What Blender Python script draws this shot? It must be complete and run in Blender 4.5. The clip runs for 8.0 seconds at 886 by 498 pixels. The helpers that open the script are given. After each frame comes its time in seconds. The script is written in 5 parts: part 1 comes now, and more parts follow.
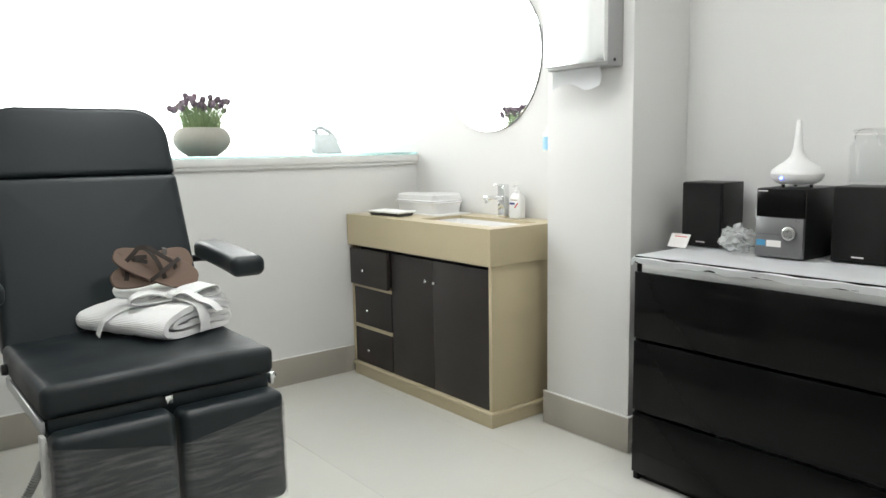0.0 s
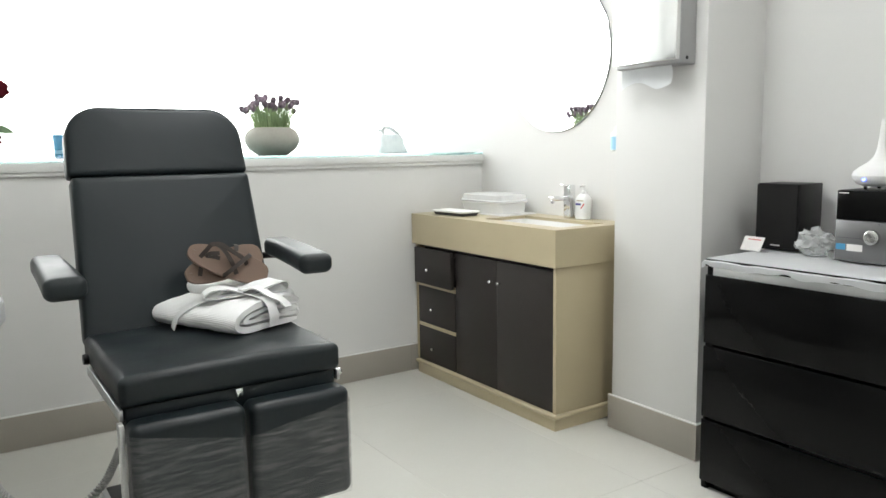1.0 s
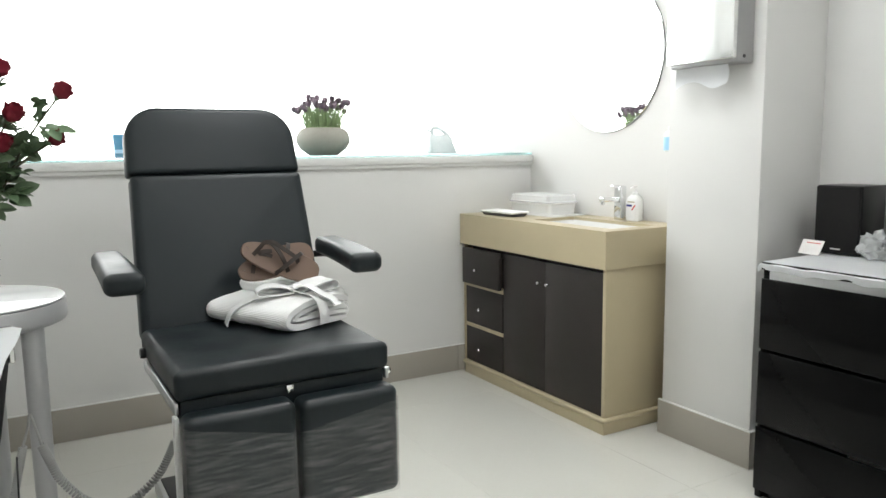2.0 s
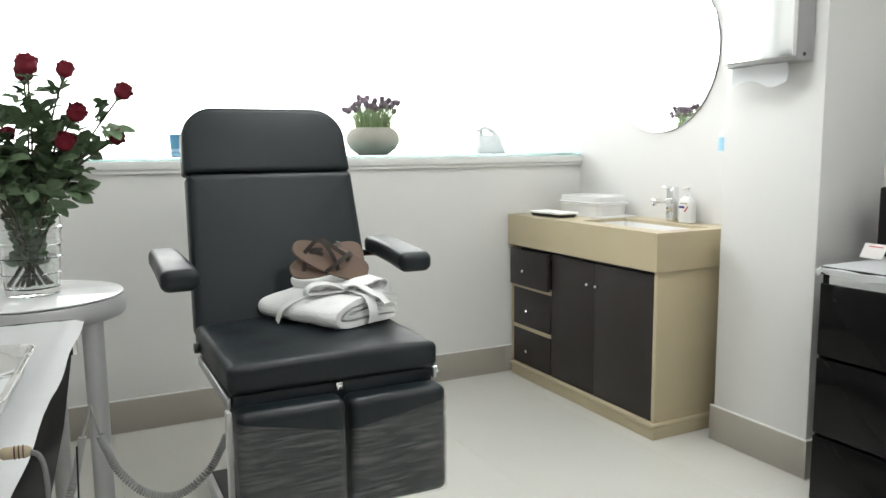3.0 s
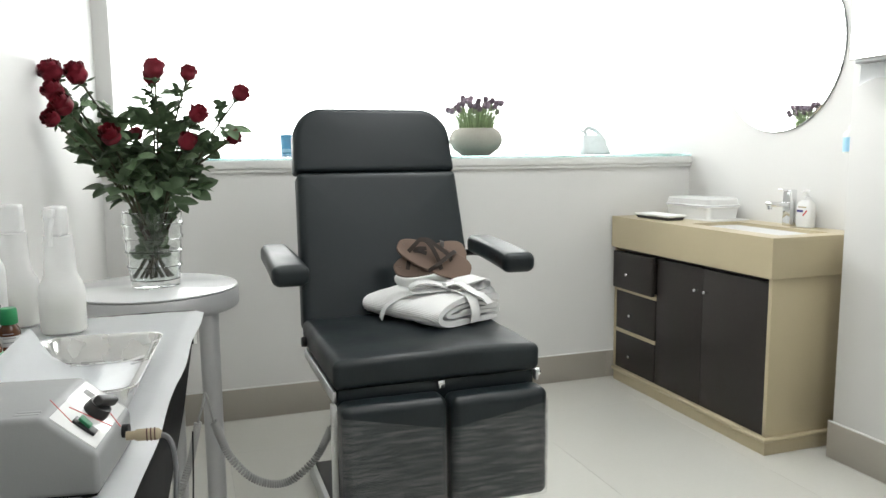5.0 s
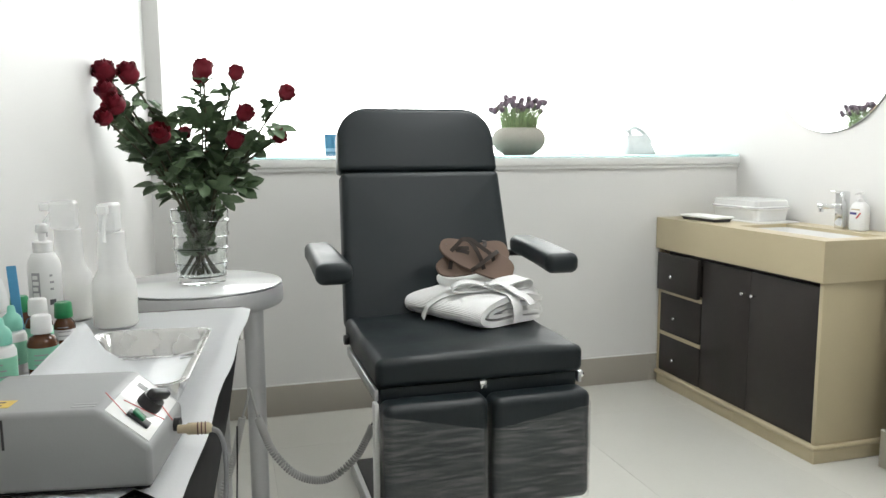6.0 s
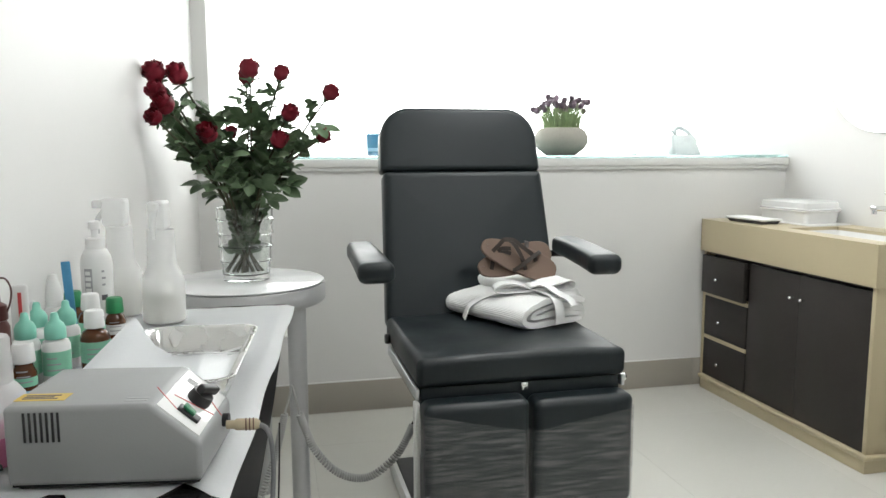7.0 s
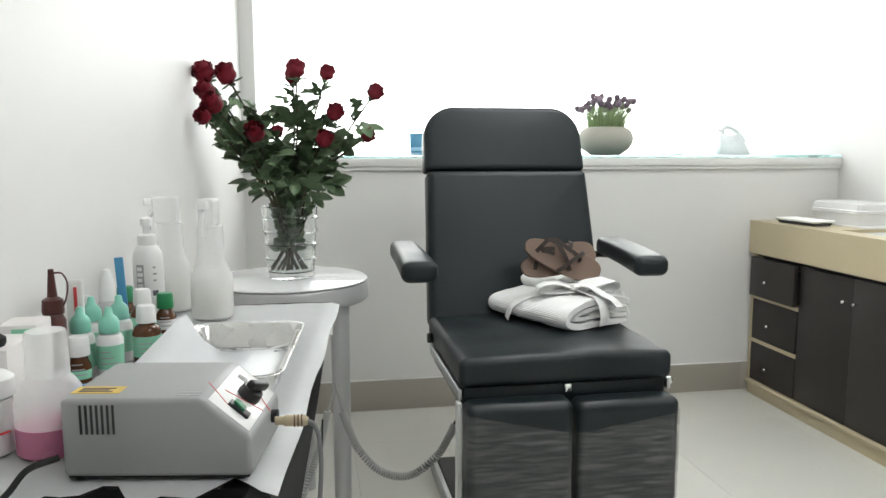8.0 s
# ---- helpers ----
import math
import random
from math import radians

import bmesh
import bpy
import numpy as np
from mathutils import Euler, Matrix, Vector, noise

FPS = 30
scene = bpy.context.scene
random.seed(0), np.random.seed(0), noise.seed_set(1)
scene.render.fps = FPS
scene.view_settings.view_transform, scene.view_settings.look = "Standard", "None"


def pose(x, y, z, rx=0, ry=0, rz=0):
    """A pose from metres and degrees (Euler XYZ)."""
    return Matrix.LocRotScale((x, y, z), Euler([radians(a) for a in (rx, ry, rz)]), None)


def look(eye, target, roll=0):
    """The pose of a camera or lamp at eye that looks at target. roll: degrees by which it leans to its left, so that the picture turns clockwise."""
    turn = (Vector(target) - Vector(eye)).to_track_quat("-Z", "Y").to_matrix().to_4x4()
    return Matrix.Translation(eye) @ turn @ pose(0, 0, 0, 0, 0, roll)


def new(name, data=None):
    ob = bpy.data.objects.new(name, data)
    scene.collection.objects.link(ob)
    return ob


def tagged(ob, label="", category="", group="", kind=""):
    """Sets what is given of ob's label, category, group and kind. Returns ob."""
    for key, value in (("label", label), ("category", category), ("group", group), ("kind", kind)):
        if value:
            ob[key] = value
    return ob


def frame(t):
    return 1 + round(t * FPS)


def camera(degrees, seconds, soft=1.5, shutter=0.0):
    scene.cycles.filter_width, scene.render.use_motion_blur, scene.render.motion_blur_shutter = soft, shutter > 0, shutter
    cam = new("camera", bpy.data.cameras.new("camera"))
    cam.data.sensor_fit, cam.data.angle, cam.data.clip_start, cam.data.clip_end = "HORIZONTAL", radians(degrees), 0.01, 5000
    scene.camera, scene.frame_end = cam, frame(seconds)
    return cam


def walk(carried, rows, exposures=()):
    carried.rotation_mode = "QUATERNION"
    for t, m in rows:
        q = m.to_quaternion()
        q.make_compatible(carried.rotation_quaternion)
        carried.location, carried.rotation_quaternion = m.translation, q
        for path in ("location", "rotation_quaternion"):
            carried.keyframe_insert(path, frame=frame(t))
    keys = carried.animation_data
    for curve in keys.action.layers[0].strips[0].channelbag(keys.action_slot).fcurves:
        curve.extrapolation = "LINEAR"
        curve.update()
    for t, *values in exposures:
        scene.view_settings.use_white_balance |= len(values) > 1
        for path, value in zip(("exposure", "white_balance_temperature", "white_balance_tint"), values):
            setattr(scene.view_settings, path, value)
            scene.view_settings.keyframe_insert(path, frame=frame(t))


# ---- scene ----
cam = camera(61.34, 8.0)
PATH = [
    (0, (-0.0141, 0.1042, 1.1261), (1.2176, 1.6571, 0.8590), -0.95),
    (0.5, (-0.0175, 0.1074, 1.1254), (1.1510, 1.7088, 0.8601), -0.90),
    (1, (-0.0209, 0.1107, 1.1247), (1.0765, 1.7618, 0.8607), -0.85),
    (1.5, (-0.0243, 0.1139, 1.1239), (1.0195, 1.7997, 0.8617), -0.79),
    (3, (-0.0345, 0.1237, 1.1218), (0.8498, 1.8989, 0.8633), -0.58),
    (3.5, (-0.0379, 0.1269, 1.1210), (0.7895, 1.9295, 0.8641), -0.52),
    (4, (-0.0413, 0.1302, 1.1203), (0.7212, 1.9613, 0.8645), -0.49),
    (4.5, (-0.0447, 0.1334, 1.1196), (0.6562, 1.9892, 0.8652), -0.50),
    (6, (-0.0550, 0.1432, 1.1174), (0.4887, 2.0512, 0.8645), -0.29),
    (6.5, (-0.0584, 0.1464, 1.1167), (0.4359, 2.0679, 0.8646), -0.21),
    (7, (-0.0618, 0.1497, 1.1160), (0.3812, 2.0837, 0.8641), -0.16),
    (7.5, (-0.0652, 0.1529, 1.1152), (0.3252, 2.0982, 0.8632), -0.12),
    (8, (-0.0686, 0.1562, 1.1145), (0.2684, 2.1114, 0.8621), -0.05),
]
walk(cam, [(t, look(eye, target, roll)) for t, eye, target, roll in PATH])

# ---- world and light ----
EXPOSURE = 0.0
# strength of the added ceiling panels, tuned as fill
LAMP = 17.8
scene.view_settings.exposure = EXPOSURE
world = bpy.data.worlds.new("sky_world")
scene.world = world
world.use_nodes = True
wn = world.node_tree
wbg = wn.nodes["Background"]
wsky = wn.nodes.new("ShaderNodeTexSky")
wsky.sky_type = "NISHITA"
wsky.sun_disc = False
wsky.sun_elevation = radians(48)
wsky.sun_rotation = radians(200)
wn.links.new(wsky.outputs[0], wbg.inputs[0])
wbg.inputs[1].default_value = 0.1

sun = new("sun", bpy.data.lights.new("sun", "SUN"))
sun.data.energy = 1.0
sun.data.angle = radians(15)
sun.data.color = (1.0, 0.97, 0.92)
sun.matrix_world = look((4, -6, 9), (0, 2, 1))

win_light = new("window_daylight", bpy.data.lights.new("window_daylight", "AREA"))
win_light.data.shape = "RECTANGLE"
win_light.data.size = 2.66
win_light.data.size_y = 1.36
win_light.data.energy = 34.0
win_light.data.color = (0.985, 1.0, 0.995)
win_light.matrix_world = look((1.03, 4.06, 1.80), (1.03, 0.0, 1.80))


# ---- materials ----
def mat(name, color, rough=0.5, metal=0.0, var=0.06, scale=6.0, fine=90.0, bump=0.05, rvar=0.06, spec=0.5, coat=0.0, trans=0.0, alpha=1.0, ior=1.45, rnd=0.0, sss=0.0, emit=0.0):
    """A principled material with two scales of grain in colour, roughness and relief."""
    m = bpy.data.materials.new(name)
    m.use_nodes = True
    nt = m.node_tree
    b = nt.nodes["Principled BSDF"]
    tc = nt.nodes.new("ShaderNodeTexCoord")
    n1 = nt.nodes.new("ShaderNodeTexNoise")
    n1.inputs["Scale"].default_value = scale
    n1.inputs["Detail"].default_value = 4
    n2 = nt.nodes.new("ShaderNodeTexNoise")
    n2.inputs["Scale"].default_value = fine
    n2.inputs["Detail"].default_value = 3
    nt.links.new(tc.outputs["Object"], n1.inputs["Vector"])
    nt.links.new(tc.outputs["Object"], n2.inputs["Vector"])
    add = nt.nodes.new("ShaderNodeMath")
    add.operation = "MULTIPLY_ADD"
    nt.links.new(n2.outputs[0], add.inputs[0])
    add.inputs[1].default_value = 0.45
    nt.links.new(n1.outputs[0], add.inputs[2])
    rng = nt.nodes.new("ShaderNodeMapRange")
    rng.inputs[1].default_value, rng.inputs[2].default_value = 0.35, 1.1
    rng.inputs[3].default_value, rng.inputs[4].default_value = 1 - var, 1 + var
    nt.links.new(add.outputs[0], rng.inputs[0])
    mul = nt.nodes.new("ShaderNodeMix")
    mul.data_type, mul.blend_type = "RGBA", "MULTIPLY"
    mul.inputs[0].default_value = 1.0
    mul.inputs[6].default_value = (*color, 1)
    last = rng.outputs[0]
    if rnd:
        oi = nt.nodes.new("ShaderNodeObjectInfo")
        r2 = nt.nodes.new("ShaderNodeMapRange")
        r2.inputs[3].default_value, r2.inputs[4].default_value = 1 - rnd, 1 + rnd
        nt.links.new(oi.outputs["Random"], r2.inputs[0])
        mm = nt.nodes.new("ShaderNodeMath")
        mm.operation = "MULTIPLY"
        nt.links.new(last, mm.inputs[0])
        nt.links.new(r2.outputs[0], mm.inputs[1])
        last = mm.outputs[0]
    nt.links.new(last, mul.inputs[7])
    nt.links.new(mul.outputs[2], b.inputs["Base Color"])
    rr = nt.nodes.new("ShaderNodeMapRange")
    rr.inputs[1].default_value, rr.inputs[2].default_value = 0.3, 0.75
    rr.inputs[3].default_value, rr.inputs[4].default_value = max(0.02, rough - rvar), rough + rvar
    nt.links.new(n1.outputs[0], rr.inputs[0])
    nt.links.new(rr.outputs[0], b.inputs["Roughness"])
    b.inputs["Metallic"].default_value = metal
    b.inputs["Specular IOR Level"].default_value = spec
    b.inputs["Coat Weight"].default_value = coat
    b.inputs["Transmission Weight"].default_value = trans
    b.inputs["Alpha"].default_value = alpha
    b.inputs["IOR"].default_value = ior
    if sss:
        b.inputs["Subsurface Weight"].default_value = sss
        b.inputs["Subsurface Radius"].default_value = (0.01, 0.01, 0.01)
    if emit:
        b.inputs["Emission Color"].default_value = (*color, 1)
        b.inputs["Emission Strength"].default_value = emit
    if bump:
        bp = nt.nodes.new("ShaderNodeBump")
        bp.inputs["Strength"].default_value = bump
        bp.inputs["Distance"].default_value = 0.004
        nt.links.new(add.outputs[0], bp.inputs["Height"])
        nt.links.new(bp.outputs[0], b.inputs["Normal"])
    return m


def add_height(m, kind, scale, strength, distance, stretch=(1, 1, 1), coord="Object"):
    """Adds a woven, ribbed or wrinkled relief on top of a material's grain."""
    nt = m.node_tree
    b = nt.nodes["Principled BSDF"]
    tc = nt.nodes.new("ShaderNodeTexCoord")
    mp = nt.nodes.new("ShaderNodeMapping")
    mp.inputs["Scale"].default_value = stretch
    nt.links.new(tc.outputs[coord], mp.inputs["Vector"])
    if kind == "wave":
        t = nt.nodes.new("ShaderNodeTexWave")
        t.inputs["Scale"].default_value = scale
        t.inputs["Distortion"].default_value = 0.6
    elif kind == "noise":
        t = nt.nodes.new("ShaderNodeTexNoise")
        t.inputs["Scale"].default_value = scale
        t.inputs["Detail"].default_value = 5
    else:
        t = nt.nodes.new("ShaderNodeTexVoronoi")
        t.inputs["Scale"].default_value = scale
    nt.links.new(mp.outputs[0], t.inputs["Vector"])
    bp = nt.nodes.new("ShaderNodeBump")
    bp.inputs["Strength"].default_value = strength
    bp.inputs["Distance"].default_value = distance
    nt.links.new(t.outputs[1] if kind == "wave" else t.outputs[0], bp.inputs["Height"])
    old = b.inputs["Normal"].links
    if old:
        nt.links.new(old[0].from_socket, bp.inputs["Normal"])
    nt.links.new(bp.outputs[0], b.inputs["Normal"])
    return m


M = {}
M["wall"] = mat("wall_paint", (0.71, 0.705, 0.69), 0.55, var=0.02, scale=1.5, fine=220, bump=0.06, spec=0.3)
M["ceiling"] = mat("ceiling_paint", (0.82, 0.82, 0.81), 0.8, var=0.02, scale=2, fine=160, bump=0.04, spec=0.2)
M["tile"] = mat("polished_porcelain", (0.62, 0.615, 0.57), 0.13, var=0.03, scale=3.0, fine=60, bump=0.008, rvar=0.04, rnd=0.015)
M["grout"] = mat("grey_grout", (0.59, 0.585, 0.545), 0.85, var=0.1, scale=20, fine=300, bump=0.2)
M["skirting"] = mat("beige_grey_skirting_tile", (0.37, 0.345, 0.30), 0.45, var=0.012, scale=3, fine=90, bump=0.02)
M["cap"] = mat("white_caulk", (0.78, 0.78, 0.76), 0.5, var=0.03, bump=0.03)
M["sill"] = mat("white_sill_paint", (0.72, 0.72, 0.70), 0.4, var=0.03, scale=4, bump=0.03)
M["stone"] = mat("cream_laminate", (0.50, 0.43, 0.285), 0.33, var=0.035, scale=7, fine=140, bump=0.012, rvar=0.05)
M["wenge"] = add_height(mat("dark_wenge_laminate", (0.028, 0.024, 0.022), 0.42, var=0.18, scale=9, fine=120, bump=0.02, spec=0.4), "noise", 60, 0.06, 0.001, (1, 1, 0.06))
M["gloss"] = mat("black_gloss_lacquer", (0.0045, 0.0045, 0.0045), 0.09, var=0.1, scale=3, bump=0.0, rvar=0.03, spec=0.135)
M["vinyl"] = add_height(mat("black_vinyl", (0.0080, 0.0132, 0.0158), 0.43, var=0.12, scale=5, fine=300, bump=0.03, rvar=0.07, spec=0.45), "noise", 4.5, 0.25, 0.012)
M["grey_steel"] = mat("satin_grey_steel", (0.40, 0.40, 0.40), 0.45, 0.5, var=0.02, scale=4, bump=0.0, rvar=0.02)
M["bright_steel"] = mat("polished_steel_cover", (0.86, 0.87, 0.87), 0.16, 1.0, var=0.02, bump=0.01, rvar=0.04)
M["chrome"] = mat("polished_chrome", (0.82, 0.83, 0.84), 0.09, 1.0, var=0.02, bump=0.0, rvar=0.03)
M["steel"] = mat("brushed_steel", (0.66, 0.66, 0.65), 0.26, 1.0, var=0.05, scale=12, fine=250, bump=0.03, rvar=0.08)
M["alu"] = mat("satin_aluminium", (0.62, 0.63, 0.63), 0.38, 1.0, var=0.05, scale=10, fine=200, bump=0.03)
M["white_metal"] = mat("white_enamel", (0.74, 0.74, 0.72), 0.35, var=0.04, scale=8, bump=0.02)
M["mirror"] = mat("silvered_glass", (0.95, 0.96, 0.96), 0.02, 1.0, var=0.005, bump=0.0, rvar=0.005)
M["mirror_edge"] = mat("dark_mirror_edge", (0.22, 0.23, 0.23), 0.3, var=0.1, bump=0.02)
M["ceramic"] = mat("white_ceramic", (0.80, 0.80, 0.79), 0.12, var=0.02, bump=0.01)
M["wplastic"] = mat("white_plastic", (0.76, 0.76, 0.75), 0.38, var=0.03, scale=10, bump=0.02)
M["blackplastic"] = mat("black_plastic", (0.016, 0.016, 0.017), 0.35, var=0.15, scale=12, bump=0.03)
M["dark_rubber"] = mat("black_rubber", (0.011, 0.011, 0.011), 0.75, var=0.15, bump=0.1)
M["paper"] = add_height(mat("white_crepe_paper", (0.91, 0.925, 0.935), 0.8, var=0.02, scale=12, fine=250, bump=0.10, spec=0.2), "noise", 14, 0.12, 0.004)
M["glass"] = mat("clear_glass", (0.96, 0.98, 0.97), 0.03, var=0.0, bump=0.0, rvar=0.01, trans=1.0, ior=1.45)
M["water"] = mat("vase_water", (0.93, 0.96, 0.94), 0.03, var=0.0, bump=0.0, rvar=0.01, trans=1.0, ior=1.33)
M["teal_glass"] = mat("greenish_glass_plate", (0.55, 0.80, 0.78), 0.06, var=0.01, bump=0.0, rvar=0.02, trans=0.85, ior=1.5)


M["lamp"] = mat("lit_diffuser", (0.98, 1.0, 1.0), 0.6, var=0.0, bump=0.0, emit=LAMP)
M["thin_glass"] = mat("thin_clear_glass", (0.50, 0.54, 0.53), 0.05, var=0.01, bump=0.0, rvar=0.01, alpha=0.085, spec=0.9)

# ---- mesh helpers ----
def thing(name, loc, label, category, group="", kind="", rz=0.0):
    ob = new(name)
    ob.empty_display_size = 0.05
    ob.matrix_world = pose(*loc, 0, 0, rz)
    return tagged(ob, label, category, group, kind)


def mesh_of(name, bm, material, smooth=True):
    bmesh.ops.recalc_face_normals(bm, faces=bm.faces[:])
    me = bpy.data.meshes.new(name)
    bm.to_mesh(me)
    bm.free()
    for p in me.polygons:
        p.use_smooth = smooth
    if smooth:
        me.set_sharp_from_angle(angle=radians(42))
    me.materials.append(material)
    return me


def part(name, bm, material, parent, label="", smooth=True):
    ob = new(name, mesh_of(name, bm, material, smooth))
    ob.parent = parent
    if label:
        ob["label"] = label
    return ob


def solo(name, bm, material, label, category, kind="", group="", smooth=True, m=None):
    ob = new(name, mesh_of(name, bm, material, smooth))
    if m is not None:
        ob.matrix_world = m
    return tagged(ob, label, category, group, kind)


def box(bm, lo, hi, bevel=0.0, seg=2, m=None):
    """A box from corner to corner with rounded edges."""
    lo, hi = Vector(lo), Vector(hi)
    c, s = (lo + hi) / 2, hi - lo
    r = bmesh.ops.create_cube(bm, size=1.0, matrix=Matrix.Translation(c) @ Matrix.Diagonal((*s, 1)))
    vs = r["verts"]
    if bevel:
        es = list({e for v in vs for e in v.link_edges})
        g = bmesh.ops.bevel(bm, geom=es, offset=min(bevel, min(s) * 0.49), segments=seg, profile=0.5, affect="EDGES", clamp_overlap=True)
        vs = list({v for f in g["faces"] for v in f.verts} | {v for v in vs if v.is_valid})
    if m is not None:
        bmesh.ops.transform(bm, matrix=m, verts=[v for v in vs if v.is_valid])
    return bm


def bx(lo, hi, bevel=0.003, seg=2, m=None):
    return box(bmesh.new(), lo, hi, bevel, seg, m)


def lathe(profile, seg=32, m=None, bm=None, wob=None):
    """A body of revolution round z through (radius, height) pairs."""
    bm = bm or bmesh.new()
    rings = []
    for r, z in profile:
        if r < 1e-5:
            rings.append([bm.verts.new((0, 0, z))])
        else:
            rings.append([bm.verts.new((r * math.cos(a), r * math.sin(a), z)) for a in (2 * math.pi * k / seg for k in range(seg))])
    for a, b in zip(rings, rings[1:]):
        if len(a) == 1 and len(b) == 1:
            continue
        for k in range(seg):
            j = (k + 1) % seg
            if len(a) == 1:
                bm.faces.new((a[0], b[k], b[j]))
            elif len(b) == 1:
                bm.faces.new((a[k], a[j], b[0]))
            else:
                bm.faces.new((a[k], a[j], b[j], b[k]))
    vs = [v for ring in rings for v in ring]
    if wob:
        for v in vs:
            v.co = wob(v.co)
    if m is not None:
        bmesh.ops.transform(bm, matrix=m, verts=vs)
    return bm


def tube(pts, r, seg=10, bm=None, caps=True, closed=False):
    """A round rod along a line of points; r is a number or one for each point."""
    bm = bm or bmesh.new()
    pts = [Vector(p) for p in pts]
    n = len(pts)
    rad = r if isinstance(r, (list, tuple)) else [r] * n
    up = None
    rings = []
    for i, p in enumerate(pts):
        t = (pts[(i + 1) % n] - pts[i - 1]) if closed else (pts[min(i + 1, n - 1)] - pts[max(i - 1, 0)])
        t.normalize()
        if up is None:
            up = t.orthogonal().normalized()
        up = (up - t * up.dot(t)).normalized()
        side = t.cross(up)
        rings.append([bm.verts.new(p + (up * math.cos(a) + side * math.sin(a)) * rad[i]) for a in (2 * math.pi * k / seg for k in range(seg))])
    for a, b in zip(rings, rings[1:] + (rings[:1] if closed else [])):
        for k in range(seg):
            j = (k + 1) % seg
            bm.faces.new((a[k], a[j], b[j], b[k]))
    if caps and not closed:
        bm.faces.new(rings[0][::-1])
        bm.faces.new(rings[-1])
    return bm


def ribbon(pts, normals, width, thick, bm=None):
    """A flat band along points, facing the given normals."""
    bm = bm or bmesh.new()
    pts, rings = [Vector(p) for p in pts], []
    for i, p in enumerate(pts):
        t = (pts[min(i + 1, len(pts) - 1)] - pts[max(i - 1, 0)]).normalized()
        nn = Vector(normals[i] if isinstance(normals, list) else normals)
        nn = (nn - t * nn.dot(t)).normalized()
        s = t.cross(nn)
        rings.append([bm.verts.new(p + s * a * width / 2 + nn * b * thick / 2) for a, b in ((-1, -1), (1, -1), (1, 1), (-1, 1))])
    for a, b in zip(rings, rings[1:]):
        for k in range(4):
            j = (k + 1) % 4
            bm.faces.new((a[k], a[j], b[j], b[k]))
    bm.faces.new(rings[0][::-1])
    bm.faces.new(rings[-1])
    return bm


def band(pts, side, width, thick, bm=None):
    """A flat band along points whose width runs along the given side direction."""
    pts, side = [Vector(q) for q in pts], Vector(side).normalized()
    nor = []
    for i in range(len(pts)):
        t = (pts[min(i + 1, len(pts) - 1)] - pts[max(i - 1, 0)]).normalized()
        nor.append(side.cross(t).normalized())
    return ribbon(pts, nor, width, thick, bm)


def smooth_line(ctrl, n):
    """n points on a Catmull-Rom line through the control points."""
    c = [Vector(p) for p in ctrl]
    c = [c[0] * 2 - c[1]] + c + [c[-1] * 2 - c[-2]]
    out, spans = [], len(c) - 3
    for i in range(n):
        u = i / (n - 1) * spans
        k = min(int(u), spans - 1)
        f = u - k
        p0, p1, p2, p3 = c[k:k + 4]
        out.append(0.5 * (2 * p1 + (p2 - p0) * f + (2 * p0 - 5 * p1 + 4 * p2 - p3) * f * f + (3 * p1 - p0 - 3 * p2 + p3) * f ** 3))
    return out


def rrect(w, h, radii, seg=8):
    """A rounded rectangle's outline round the origin; radii: right-top, left-top, left-bottom, right-bottom."""
    out = []
    for (sx, sy), r, a0 in zip(((1, 1), (-1, 1), (-1, -1), (1, -1)), radii, (0, 90, 180, 270)):
        cx, cy = sx * (w / 2 - r), sy * (h / 2 - r)
        for k in range(seg + 1):
            a = radians(a0 + 90 * k / seg)
            out.append((cx + r * math.cos(a), cy + r * math.sin(a)))
    return out


def slab(outline, levels, m=None, bm=None, deform=None, crown=None):
    """Stacks insets of an outline: levels are (inset, height) pairs from the underside to the top."""
    bm = bm or bmesh.new()
    o = [Vector(p) for p in outline]
    n = len(o)
    nor = []
    for i in range(n):
        t = o[(i + 1) % n] - o[i - 1]
        nor.append(Vector((t.y, -t.x)).normalized())
    rings = []
    for inset, z in levels:
        rings.append([bm.verts.new((p.x - q.x * inset, p.y - q.y * inset, z)) for p, q in zip(o, nor)])
    if crown is not None:
        last, z = [v.co.copy() for v in rings[-1]], levels[-1][1]
        mid = sum(last, Vector()) / n
        for f in (0.06, 0.14, 0.25, 0.4, 0.55, 0.7, 0.85, 0.95):
            rings.append([bm.verts.new((q.x + (mid.x - q.x) * f, q.y + (mid.y - q.y) * f, z + crown * (1 - (1 - f) ** 2))) for q in last])
    for a, b in zip(rings, rings[1:]):
        for k in range(n):
            j = (k + 1) % n
            bm.faces.new((a[k], a[j], b[j], b[k]))
    vs = [v for ring in rings for v in ring]
    for ring, z in ((rings[0], levels[0][1]), (rings[-1], levels[-1][1])):
        c = Vector((0, 0, 0))
        for v in ring:
            c += v.co / n
        cv = bm.verts.new(c)
        vs.append(cv)
        for k in range(n):
            bm.faces.new((ring[k], ring[(k + 1) % n], cv))
    bmesh.ops.remove_doubles(bm, verts=vs, dist=1e-5)
    vs = [v for v in vs if v.is_valid]
    if deform:
        for v in vs:
            v.co = deform(v.co)
    if m is not None:
        bmesh.ops.transform(bm, matrix=m, verts=vs)
    return bm


